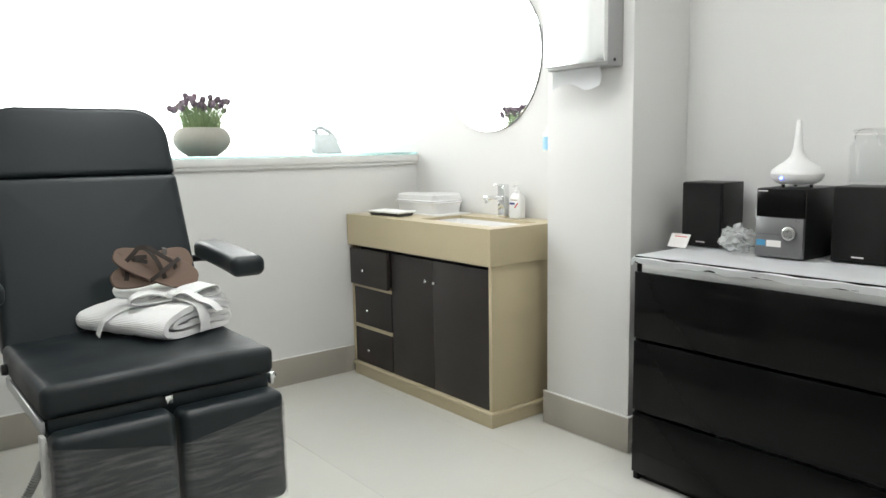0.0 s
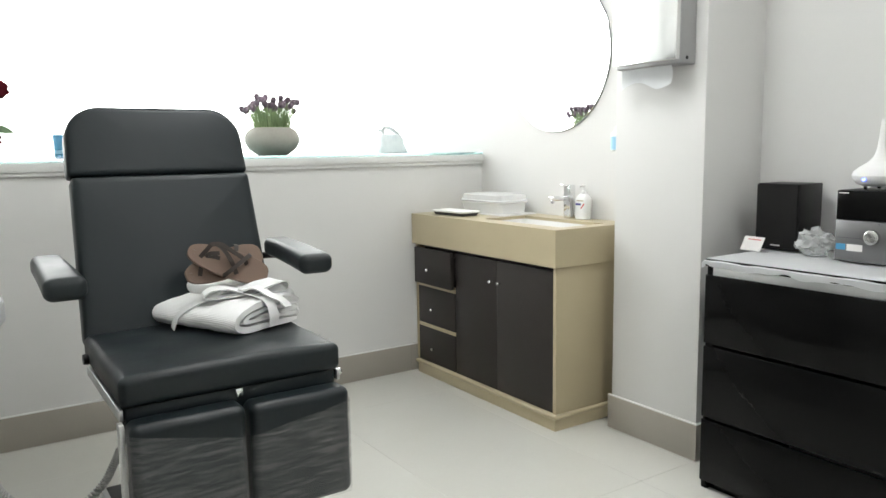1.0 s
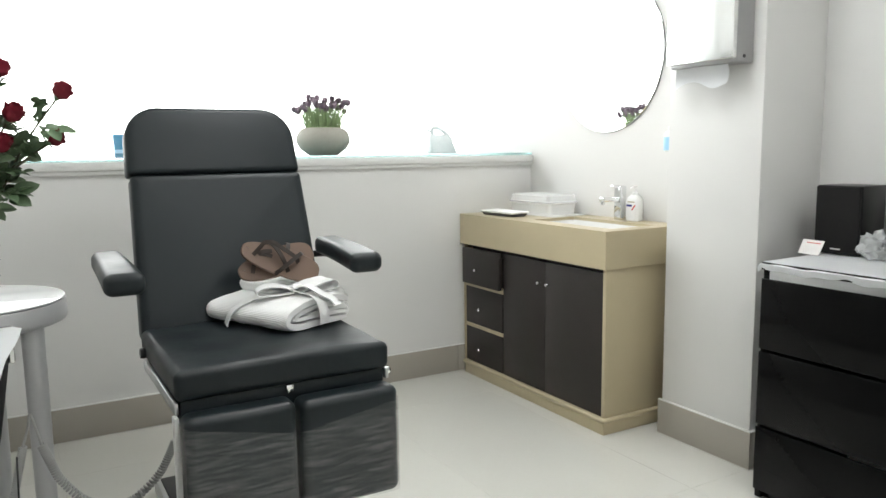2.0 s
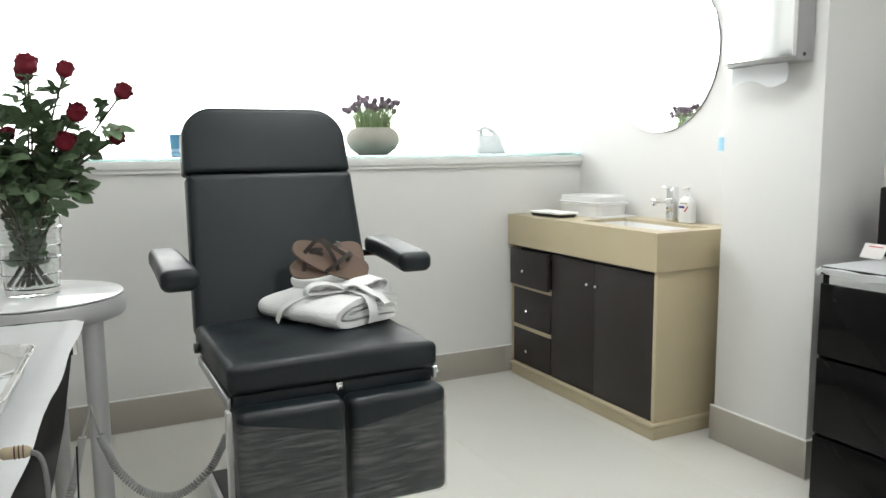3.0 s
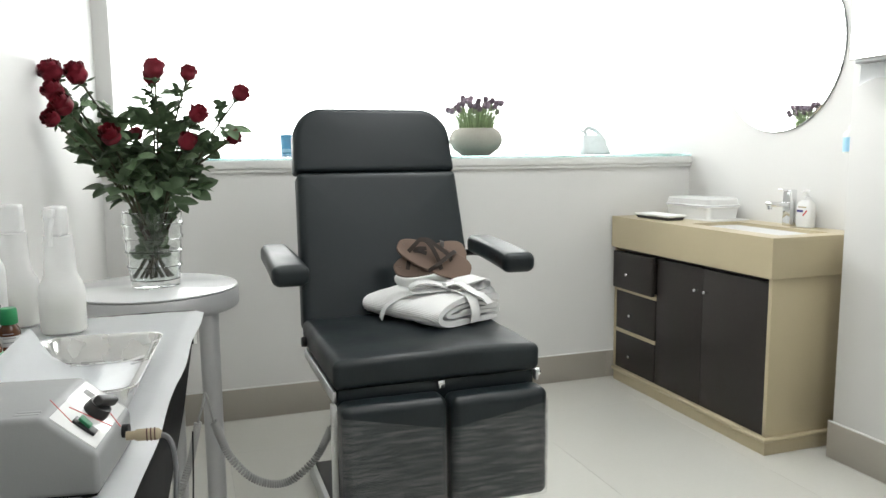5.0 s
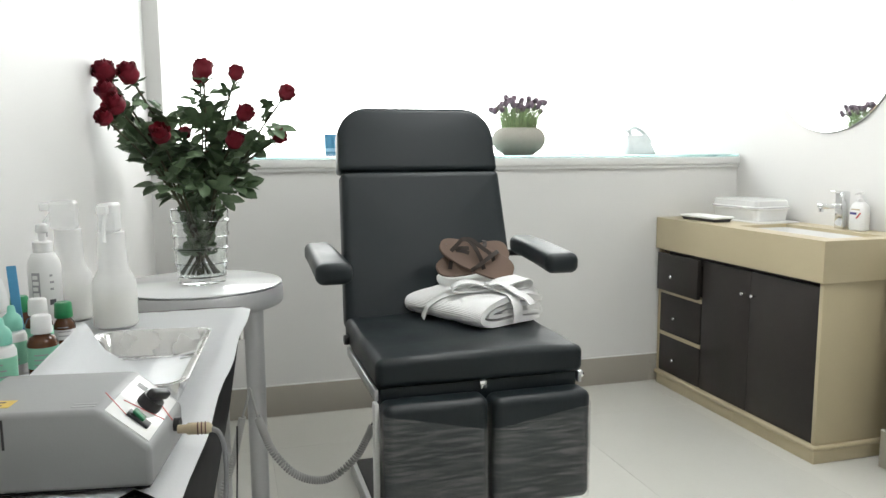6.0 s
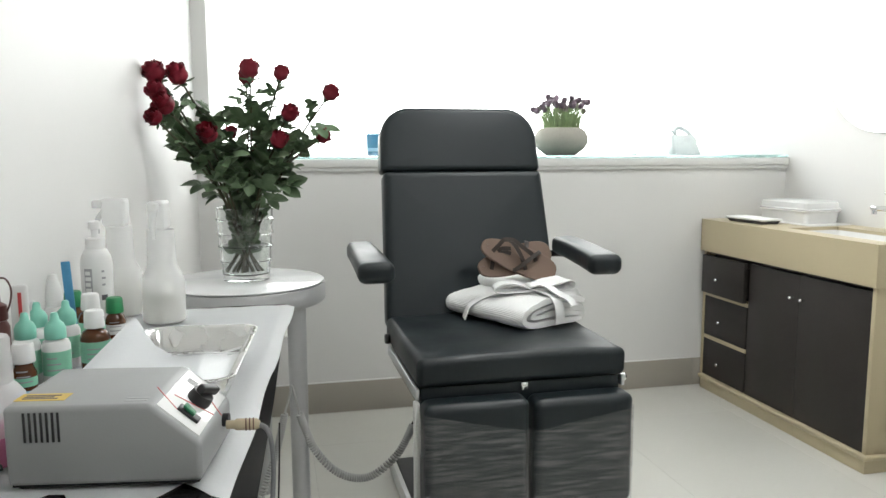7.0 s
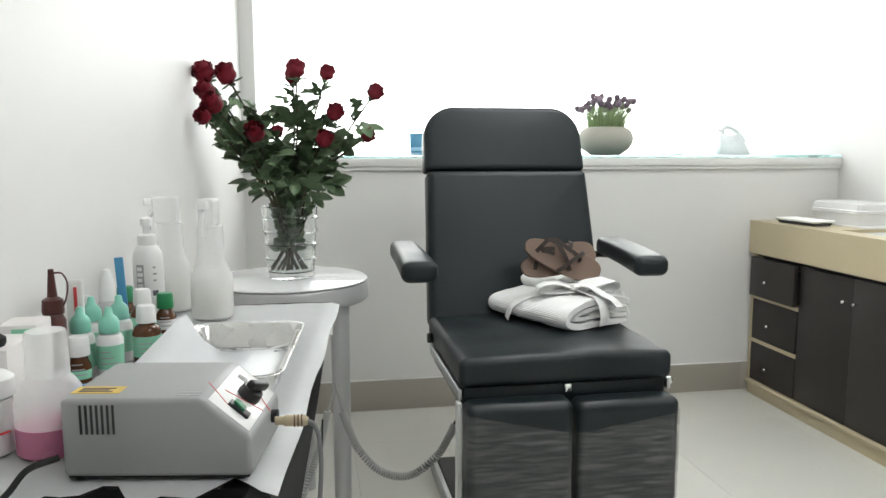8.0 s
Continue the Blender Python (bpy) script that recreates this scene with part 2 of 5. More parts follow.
def rbox(size, r, n=(6, 6, 4), deform=None, m=None, k=4):
    """A rounded box with an evenly divided skin, which deform(co) may bend."""
    bm = bmesh.new()
    h = [s / 2 for s in size]
    lines = []
    for a in range(3):
        inner = h[a] - r
        edge = [inner + r * math.tan(radians(45 * i / k)) for i in range(k + 1)]
        mid = [-inner + 2 * inner * i / n[a] for i in range(1, n[a])]
        lines.append([-e for e in edge[::-1]] + mid + edge)
    for axis in range(3):
        b, c = (axis + 1) % 3, (axis + 2) % 3
        for sgn in (-1, 1):
            grid = []
            for u in lines[b]:
                row = []
                for v in lines[c]:
                    p = [0, 0, 0]
                    p[axis], p[b], p[c] = sgn * h[axis], u, v
                    q = Vector([max(-(h[i] - r), min(h[i] - r, p[i])) for i in range(3)])
                    d = Vector(p) - q
                    row.append(bm.verts.new(q + d.normalized() * r if d.length > 1e-9 else q))
                grid.append(row)
            for i in range(len(grid) - 1):
                for j in range(len(grid[0]) - 1):
                    bm.faces.new((grid[i][j], grid[i + 1][j], grid[i + 1][j + 1], grid[i][j + 1]))
    bmesh.ops.remove_doubles(bm, verts=bm.verts[:], dist=1e-5)
    if deform:
        for v in bm.verts:
            v.co = deform(v.co)
    if m is not None:
        bmesh.ops.transform(bm, matrix=m, verts=bm.verts[:])
    return bm


def rough_noise(co, amp, size):
    return noise.noise_vector(co / size) * amp


# ---- the room ----
XL, XR, XD, YB, YW, YF, ZC = -0.392, 2.367, 2.470, 3.320, 3.950, -1.60, 2.60
LEDGE = 1.096
WEST = Matrix.Translation((XL, 1.0, 0)) @ pose(0, 0, 0, 0, 0, -0.99)  # west wall turned a degree to fit its far corner in the camera's view

floor = solo("floor", bx((XL - 0.2, YF - 0.2, -0.08), (XD + 0.2, YB + 0.2, -0.0025), 0), M["grout"], "grey grout bed under pale polished porcelain floor tiles", "floor", "structure")
solo("ceiling", bx((XL - 0.2, YF - 0.2, ZC), (XD + 0.2, YW + 0.3, ZC + 0.1), 0), M["ceiling"], "plain white painted ceiling", "ceiling", "structure")
solo("wall_west", bx((-0.12, YF - 1.2, 0), (0, YW - 0.75, ZC), 0), M["wall"], "smooth off-white painted side wall", "wall", "structure", m=WEST)
solo("wall_north", bx((XL, YB, 0), (XR, YW + 0.12, LEDGE - 0.012), 0), M["wall"], "off-white parapet wall below the wide window ledge", "wall", "structure")
solo("wall_pier", bx((XL, YB, LEDGE - 0.012), (-0.294, YW + 0.12, ZC), 0), M["wall"], "narrow off-white pier beside the window", "wall", "structure")
solo("wall_lintel", bx((XL, YW - 0.02, 2.46), (XR, YW + 0.12, ZC), 0), M["wall"], "white strip of wall above the wide window", "wall", "structure")
solo("wall_east", bx((XR, 2.158, 0), (XR + 0.25, YW + 0.3, ZC), 0), M["wall"], "off-white painted wall behind the vanity and round mirror", "wall", "structure")
solo("wall_pillar", bx((2.145, 1.752, 0), (XD + 0.16, 2.158, ZC), 0.004), M["wall"], "off-white painted square pillar standing out of the wall", "wall", "structure")
solo("wall_niche", bx((XD, YF, 0), (XD + 0.16, 1.752, ZC), 0), M["wall"], "off-white painted wall behind the black dresser", "wall", "structure")
# unseen wall, drawn in close to bounce daylight onto the parapet and chair
solo("wall_south", bx((XL - 0.08, YF - 0.12, 0), (XD, YF, ZC), 0), M["wall"], "off-white painted wall closing the room", "wall", "structure")

# ceiling lights added out of view as fill for the backs of things; overhead light is inferred from the soft shade under
# the dispenser
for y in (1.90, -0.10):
    cl = thing("added_ceiling_light", (1.10, y, ZC), "square white ceiling light panel, added out of view as fill light", "ceiling light", "ceiling lights")
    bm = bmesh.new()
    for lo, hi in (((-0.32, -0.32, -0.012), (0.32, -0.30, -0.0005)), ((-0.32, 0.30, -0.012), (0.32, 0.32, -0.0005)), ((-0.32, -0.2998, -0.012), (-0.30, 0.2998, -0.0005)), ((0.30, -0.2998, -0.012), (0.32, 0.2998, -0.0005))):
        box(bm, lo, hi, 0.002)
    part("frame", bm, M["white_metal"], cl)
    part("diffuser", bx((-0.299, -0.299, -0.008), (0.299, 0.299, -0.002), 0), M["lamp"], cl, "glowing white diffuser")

# ledge in front of the window, with a nosing of two steps
bm = bmesh.new()
box(bm, (XL, YB - 0.022, LEDGE - 0.034), (XR, YB - 0.0004, LEDGE), 0.004)
box(bm, (XL, YB - 0.014, LEDGE - 0.050), (XR, YB - 0.0005, LEDGE - 0.0342), 0.002)
box(bm, (-0.294, YB + 0.0002, LEDGE - 0.0115), (XR, YW - 0.001, LEDGE - 0.0005), 0)
ledge = solo("trim_ledge", bm, M["sill"], "white painted window ledge with a stepped front nosing", "window ledge", "structure")
solo("ledge_glass", bx((-0.290, YB - 0.016, LEDGE + 0.0004), (XR - 0.004, YB + 0.50, LEDGE + 0.0125), 0.001), M["teal_glass"], "thin greenish glass plate lying on the window ledge", "glass plate", "structure")

# window: one wide frame with slim outer rails and one large pane
win = thing("window_1", ((XR - 0.294) / 2, YW, LEDGE), "wide white-framed window full of bright overcast daylight", "window", kind="structure")
half, wh = (XR + 0.294) / 2, 2.46 - LEDGE
part("window_frame", box(box(bmesh.new(), (-half, -0.005, 0), (half, 0.03, 0.006), 0.002), (-half, -0.02, wh - 0.03), (half, 0.04, wh), 0.004), M["white_metal"], win, "slim white frame")
for a, b in ((-half, half),):
    p = part("pane", bx((a, 0.008, 0.0065), (b, 0.014, wh - 0.0305), 0), M["glass"], win, "clear pane")
    p.visible_shadow = False

# overcast sky outside
sk = bpy.data.materials.new("overcast_sky")
sk.use_nodes = True
for n in list(sk.node_tree.nodes):
    if n.type == "BSDF_PRINCIPLED":
        sk.node_tree.nodes.remove(n)
em = sk.node_tree.nodes.new("ShaderNodeEmission")
em.inputs[0].default_value = (1.0, 0.99, 0.975, 1)
em.inputs[1].default_value = 4.0
sk.node_tree.links.new(em.outputs[0], sk.node_tree.nodes["Material Output"].inputs[0])
solo("backdrop", bx((-14, 11.9, -6), (16, 12.0, 14), 0), sk, "bright white overcast sky outside the window", "sky", "structure")

# skirting: tiles with a white caulk line on top
def skirting(name, lo, hi, axis, joints):
    ob = solo(name, bx(lo, (hi[0], hi[1], 0.003), 0), M["grout"], "beige-grey tiled skirting with a thin white top line", "skirting", "structure")
    a, b = lo[axis], hi[axis]
    cuts = [a] + joints + [b]
    for u, v in zip(cuts, cuts[1:]):
        l, h = list(lo), list(hi)
        l[axis], h[axis] = u + 0.0003, v - 0.0003
        l[2], h[2] = 0.0032, 0.136
        part("skirting_tile", bx(l, h, 0.0015), M["skirting"], ob)
    part("caulk_line", bx((lo[0], lo[1], 0.1362), (hi[0], hi[1], 0.1405), 0.001), M["cap"], ob, "thin white line of caulk")
    return ob

skirting("baseboard_north", (XL + 0.053, YB - 0.012, 0.0), (XR, YB - 0.0005, 0.14), 0, [0.66, 1.90])
skirting("baseboard_west", (0.0005, -2.55, 0.0), (0.0125, 2.30, 0.14), 1, [-2.5, -1.9, -1.3, -0.7, -0.1, 0.5, 1.1, 1.7]).matrix_world = WEST
skirting("baseboard_pillar", (2.133, 1.740, 0.0), (2.1445, 2.168, 0.14), 1, [])
skirting("baseboard_pillar_side", (2.1450, 1.740, 0.0), (XD - 0.0005, 1.7515, 0.14), 0, [])

# ---- black dresser with three drawers ----
dresser = thing("dresser", (1.98, 0.810, 0), "glossy black three-drawer dresser with paper over its top", "dresser")
DW, DD = 0.80, 0.485
part("side_panel", bx((0.012, 0, 0.0), (DD, 0.022, 0.744), 0.002), M["gloss"], dresser)
part("side_panel", bx((0.012, DW - 0.022, 0.0), (DD, DW, 0.744), 0.002), M["gloss"], dresser)
part("top_panel", bx((0.0, -0.0005, 0.7445), (DD, DW + 0.0005, 0.768), 0.002), M["gloss"], dresser)
part("back_panel", bx((DD - 0.012, 0.0225, 0.05), (DD - 0.004, DW - 0.0225, 0.744), 0), M["blackplastic"], dresser)
part("recess_strip", bx((0.010, 0.023, 0.700), (0.02, DW - 0.023, 0.744), 0.001), M["alu"], dresser, "satin grey strip under the top")
part("plinth", bx((0.03, 0.023, 0.0), (0.05, DW - 0.023, 0.06), 0.001), M["gloss"], dresser)
for a, b in ((0.030, 0.238), (0.248, 0.484), (0.494, 0.717)):
    part("drawer", bx((-0.0, 0.002, a), (0.0095, DW - 0.002, b), 0.0022), M["gloss"], dresser, "plain handleless black drawer front")

# ---- vanity unit ----
van = thing("vanity_cabinet", (1.925, 2.250, 0), "cream laminate vanity cabinet with dark wenge doors and drawers", "cabinet")
VW, VD = 1.055, 0.441
part("plinth", bx((0.0, 0.0, 0.0), (VD, VW - 0.024, 0.0485), 0.002), M["stone"], van)
part("ledge_strip", bx((-0.008, -0.008, 0.049), (VD, VW - 0.012, 0.066), 0.006, 3), M["stone"], van, "rounded cream strip above the plinth")
part("side_panel", bx((0.008, 0.006, 0.0665), (VD, 0.024, 0.6612), 0.002), M["stone"], van)
part("side_panel", bx((0.008, VW - 0.020, 0.0665), (VD, VW - 0.006, 0.6612), 0.002), M["stone"], van)
part("carcass", bx((0.055, 0.025, 0.0665), (VD, VW - 0.021, 0.646), 0.001), M["wenge"], van)
part("upper_rail", bx((0.026, 0.025, 0.6465), (VD, VW - 0.021, 0.661), 0.001), M["wenge"], van)
y0, ym, yd, y1 = 0.025, 0.390, 0.706, VW - 0.021
def knob(parent, x, y, z):
    part("knob", lathe([(0, 0), (0.004, 0.0), (0.0035, 0.008), (0.0075, 0.012), (0.0085, 0.017), (0.006, 0.0215), (0, 0.023)], 14, Matrix.Translation((x, y, z)) @ pose(0, 0, 0, 0, -90, 0)), M["chrome"], parent, "small round chrome knob")
for a, b, ky in ((y0 + 0.0006, ym - 0.0006, 0.362), (ym + 0.0006, yd - 0.001, 0.422)):
    d = part("door", bx((0.012, a, 0.0675), (0.030, b, 0.644), 0.0008), M["wenge"], van)
    knob(d, 0.0122, ky, 0.550)
for a, b, out in ((0.0675, 0.244, 0.0), (0.263, 0.449, 0.0), (0.468, 0.644, 0.022)):
    d = part("drawer", bx((0.012 - out, yd + 0.008, a), (0.030 - out, y1 - 0.001, b), 0.0012), M["wenge"], van, "dark drawer front, pulled slightly open" if out else "")
    knob(d, 0.0122 - out, 0.896, (a + b) / 2 - 0.012)
    if out:
        # box coloured dark to stand in for shade in the gap beside the drawer
        part("drawer_box", bx((0.0305 - out, yd + 0.03, a + 0.012), (0.054, y1 - 0.03, b - 0.03), 0.001), M["wenge"], d)
for z in (0.2445, 0.4495):
    part("divider", bx((0.0118, yd + 0.004, z), (0.0545, y1 - 0.0005, z + 0.0175), 0.001), M["stone"], van, "cream divider between the drawers")
# thick hollow top with the basin cut through
BX0, BX1, BY0, BY1, ZT = 0.085, 0.325, 0.065, 0.575, 0.810
def holed_slab(o, h, z0, z1, bevel):
    """A slab with a rectangular hole: outer and hole as (x0, y0, x1, y1)."""
    bm = bmesh.new()
    ring = lambda q, z: [bm.verts.new((x, y, z)) for x, y in ((q[0], q[1]), (q[2], q[1]), (q[2], q[3]), (q[0], q[3]))]
    ol, ot, hl, ht = ring(o, z0), ring(o, z1), ring(h, z0), ring(h, z1)
    for k in range(4):
        n = (k + 1) % 4
        for a, b in ((ol, ot), (hl, ht), (ot, ht), (ol, hl)):
            bm.faces.new((a[k], a[n], b[n], b[k]))
    sharp = [e for e in bm.edges if len(e.link_faces) == 2 and e.calc_face_angle(0) > 1.0]
    bmesh.ops.bevel(bm, geom=sharp, offset=bevel, segments=2, profile=0.5, affect="EDGES")
    return bm


part("top_slab", holed_slab((-0.005, -0.002, VD, VW + 0.006), (BX0, BY0, BX1, BY1), 0.6615, ZT, 0.003), M["stone"], van, "thick cream slab with the basin cut through")
# basin: open bowl
sl = slab(rrect(BX1 - BX0 - 0.002, BY1 - BY0 - 0.002, (0.03,) * 4, 6), [(0.0, ZT - 0.013), (0.004, ZT - 0.013), (0.006, ZT - 0.03), (0.014, 0.700), (0.03, 0.685), (0.09, 0.681)])
bmesh.ops.translate(sl, verts=sl.verts[:], vec=((BX0 + BX1) / 2, (BY0 + BY1) / 2, 0))
bmesh.ops.delete(sl, geom=[f for f in sl.faces if all(abs(v.co.z - (ZT - 0.013)) < 1e-4 for v in f.verts)], context="FACES")
part("basin", sl, M["ceramic"], van, "white ceramic basin sunk into the slab")
part("drain", lathe([(0, 0.0), (0.022, 0.0), (0.024, 0.003), (0.012, 0.004), (0, 0.002)], 20, Matrix.Translation((0.215, 0.33, 0.682))), M["chrome"], van, "chrome drain")
part("overflow", lathe([(0, 0), (0.008, 0), (0.008, 0.003), (0, 0.003)], 14, Matrix.Translation((BX0 + 0.012, 0.17, 0.777)) @ pose(0, 0, 0, 0, 90, 0)), M["blackplastic"], van, "dark overflow hole")

# ---- round mirror ----
mir = thing("round_mirror", (XR, 2.736, 1.536), "round frameless wall mirror with a thin dark edge", "mirror")
part("backing", lathe([(0, 0.0), (0.336, 0.0), (0.3405, 0.001), (0.3405, 0.0055), (0, 0.0055)], 96, pose(0, 0, 0, 0, -90, 0)), M["mirror_edge"], mir, "dark edge and backing")
part("glass", lathe([(0, 0.0057), (0.336, 0.0057), (0.3395, 0.0065), (0.337, 0.0085), (0, 0.0085)], 96, pose(0, 0, 0, 0, -90, 0)), M["mirror"], mir, "silvered mirror glass", smooth=False)

# ---- paper towel dispenser on the pillar ----
dis = thing("paper_towel_dispenser", (2.145, 1.934, 1.400), "steel paper towel dispenser on the pillar, towel hanging out", "dispenser")
part("housing", bx((-0.085, -0.138, 0.0), (-0.0005, 0.145, 0.40), 0.006, 3), M["grey_steel"], dis)
part("front_cover", bx((-0.105, -0.139, 0.012), (-0.0855, 0.146, 0.402), 0.003, 3), M["bright_steel"], dis, "polished steel front cover")
part("keyhole", lathe([(0, 0), (0.006, 0), (0.006, 0.002), (0, 0.002)], 14, Matrix.Translation((-0.05, -0.1385, 0.02)) @ pose(0, 0, 0, 90, 0, 0)), M["blackplastic"], dis)
bm = bmesh.new()
g = [[bm.verts.new((-0.066 + 0.012 * math.sin(v * 2.2) + 0.006 * math.sin(u * 9 + v * 3), -0.086 + 0.222 * u + 0.008 * v, 0.008 - v * (0.070 + 0.014 * math.sin(u * 7)))) for v in (i / 6 for i in range(7))] for u in (i / 14 for i in range(15))]
for i in range(14):
    for j in range(6):
        bm.faces.new((g[i][j], g[i + 1][j], g[i + 1][j + 1], g[i][j + 1]))
bmesh.ops.solidify(bm, geom=bm.faces[:], thickness=0.0012)
part("paper_towel", bm, M["paper"], dis, "white paper towel hanging out")

# ---- more materials ----
M["film"] = bpy.data.materials.new("stretch_film")
M["film"].use_nodes = True
_nt = M["film"].node_tree
_b = _nt.nodes["Principled BSDF"]
_b.inputs["Base Color"].default_value = (0.40, 0.40, 0.395, 1)
_b.inputs["Roughness"].default_value = 0.3
_tc = _nt.nodes.new("ShaderNodeTexCoord")
_mp = _nt.nodes.new("ShaderNodeMapping")
_mp.inputs["Rotation"].default_value = (0, radians(-6), 0)
_mp.inputs["Scale"].default_value = (6.5, 6.5, 75.0)
_nz = _nt.nodes.new("ShaderNodeTexNoise")
_nz.inputs["Scale"].default_value = 1.6
_nz.inputs["Detail"].default_value = 6
_nz.inputs["Distortion"].default_value = 0.6
_nt.links.new(_tc.outputs["Object"], _mp.inputs["Vector"])
_nt.links.new(_mp.outputs[0], _nz.inputs["Vector"])
_mr = _nt.nodes.new("ShaderNodeMapRange")
_mr.inputs[1].default_value, _mr.inputs[2].default_value = 0.45, 0.70
_mr.inputs[3].default_value, _mr.inputs[4].default_value = 0.10, 0.40
_nt.links.new(_nz.outputs[0], _mr.inputs[0])
_nt.links.new(_mr.outputs[0], _b.inputs["Alpha"])
_bp = _nt.nodes.new("ShaderNodeBump")
_bp.inputs["Strength"].default_value = 0.7
_bp.inputs["Distance"].default_value = 0.004
_nt.links.new(_nz.outputs[0], _bp.inputs["Height"])
_nt.links.new(_bp.outputs[0], _b.inputs["Normal"])

M["robe"] = add_height(add_height(mat("white_waffle_cotton", (0.88, 0.88, 0.87), 0.9, var=0.03, scale=14, fine=300, bump=0.15, spec=0.15), "wave", 95, 0.45, 0.0020, (1, 0.02, 1)), "noise", 12, 0.25, 0.008)
M["robe"].node_tree.nodes["Wave Texture"].bands_direction = "DIAGONAL"
M["belt"] = mat("white_cotton_belt", (0.87, 0.87, 0.86), 0.9, var=0.03, scale=14, fine=400, bump=0.15, spec=0.15)
M["sole"] = mat("tan_leather_sole", (0.165, 0.110, 0.082), 0.65, var=0.12, scale=16, fine=260, bump=0.08)
M["strap"] = mat("dark_brown_leather", (0.030, 0.020, 0.015), 0.55, var=0.2, scale=30, bump=0.1)
M["pot"] = add_height(mat("grey_stoneware", (0.36, 0.345, 0.30), 0.75, var=0.12, scale=7, fine=70, bump=0.15), "wave", 26, 0.2, 0.002, (0.05, 0.05, 1))
M["soil"] = mat("dark_soil", (0.03, 0.024, 0.018), 0.95, var=0.4, scale=40, bump=0.5)
# grass and tulip colours lightened to stand in for window glare behind them
M["grass"] = mat("backlit_green_blades", (0.30, 0.40, 0.20), 0.55, var=0.2, scale=25, bump=0.03, rnd=0.2)
M["tulip"] = mat("dark_purple_petals", (0.20, 0.145, 0.185), 0.6, var=0.25, scale=40, bump=0.08, rnd=0.3)
M["petal"] = mat("deep_red_petals", (0.175, 0.012, 0.024), 0.6, var=0.3, scale=35, fine=200, bump=0.06, rnd=0.25, spec=0.3)
M["leaf"] = mat("rose_leaf_green", (0.098, 0.150, 0.080), 0.5, var=0.25, scale=30, fine=150, bump=0.08, rnd=0.35, spec=0.4)
M["stem"] = mat("rose_stem", (0.06, 0.06, 0.03), 0.6, var=0.35, scale=25, bump=0.1)
M["table"] = mat("silver_painted_table", (0.46, 0.465, 0.47), 0.34, 0.35, var=0.04, scale=6, bump=0.02)
M["table_top"] = mat("white_glass_table_top", (0.72, 0.73, 0.73), 0.12, var=0.02, scale=5, bump=0.005)
M["frost"] = mat("translucent_plastic", (0.90, 0.91, 0.90), 0.35, var=0.03, scale=9, bump=0.02, alpha=0.42)
M["milky"] = mat("milky_plastic", (0.80, 0.85, 0.86), 0.3, var=0.03, scale=9, bump=0.02, alpha=0.86)
M["blue_glass"] = mat("blue_tinted_glass", (0.10, 0.36, 0.58), 0.1, var=0.05, bump=0.0, alpha=0.72)
M["wire"] = mat("dull_silver_wire", (0.52, 0.53, 0.54), 0.45, 0.2, var=0.04, bump=0.0)
M["liquid"] = mat("pale_liquid", (0.86, 0.86, 0.78), 0.2, var=0.03, bump=0.0, alpha=0.6)
M["pink"] = mat("pink_liquid", (0.50, 0.17, 0.28), 0.25, var=0.04, bump=0.0)
M["mint"] = mat("mint_plastic", (0.22, 0.56, 0.44), 0.4, var=0.05, scale=20, bump=0.02)
M["mint_label"] = mat("mint_green_label", (0.26, 0.60, 0.42), 0.55, var=0.06, scale=40, bump=0.02)
M["green"] = mat("green_plastic_cap", (0.02, 0.22, 0.08), 0.35, var=0.1, scale=30, bump=0.05)
M["amber"] = mat("amber_glass", (0.09, 0.032, 0.012), 0.1, var=0.15, scale=20, bump=0.0)
M["brown"] = mat("dark_red_brown_plastic", (0.075, 0.022, 0.018), 0.4, var=0.15, scale=25, bump=0.04)
M["grey"] = mat("light_grey_case", (0.275, 0.282, 0.282), 0.42, var=0.025, scale=8, fine=500, bump=0.05)
M["print_dark"] = mat("dark_print", (0.09, 0.09, 0.10), 0.6, var=0.1, bump=0.0)
M["print_grey"] = mat("grey_print", (0.36, 0.36, 0.37), 0.6, var=0.1, bump=0.0)
M["print_red"] = mat("red_print", (0.55, 0.06, 0.06), 0.5, var=0.1, bump=0.0)
M["yellow"] = mat("yellow_sticker", (0.62, 0.42, 0.05), 0.45, var=0.08, bump=0.0)
M["blue"] = mat("blue_plastic", (0.07, 0.28, 0.48), 0.4, var=0.08, bump=0.02)
M["paleblue"] = mat("pale_blue_label", (0.35, 0.62, 0.80), 0.4, var=0.05, bump=0.0)
M["navy"] = mat("navy_cap", (0.05, 0.05, 0.22), 0.4, var=0.08, bump=0.02)
M["beige_plug"] = mat("beige_rubber_plug", (0.44, 0.37, 0.25), 0.5, var=0.06, bump=0.03)
M["cable"] = mat("grey_cable", (0.36, 0.36, 0.35), 0.5, var=0.08, scale=30, bump=0.04)
M["dark_cable"] = mat("dark_grey_cable", (0.15, 0.15, 0.155), 0.5, var=0.1, bump=0.04)
M["carton"] = mat("white_carton", (0.72, 0.70, 0.68), 0.7, var=0.04, scale=12, bump=0.04)
M["green_switch"] = mat("green_switch", (0.02, 0.16, 0.07), 0.3, var=0.1, bump=0.0)
M["stereo_grey"] = mat("metallic_grey_plastic", (0.20, 0.20, 0.205), 0.32, 0.6, var=0.06, scale=8, fine=300, bump=0.03)
M["led"] = mat("blue_indicator", (0.10, 0.16, 1.0), 0.4, var=0.0, bump=0.0, emit=9.0)
M["speaker_cloth"] = mat("black_speaker_cloth", (0.0045, 0.0040, 0.0040), 0.9, var=0.2, scale=10, fine=700, bump=0.3)
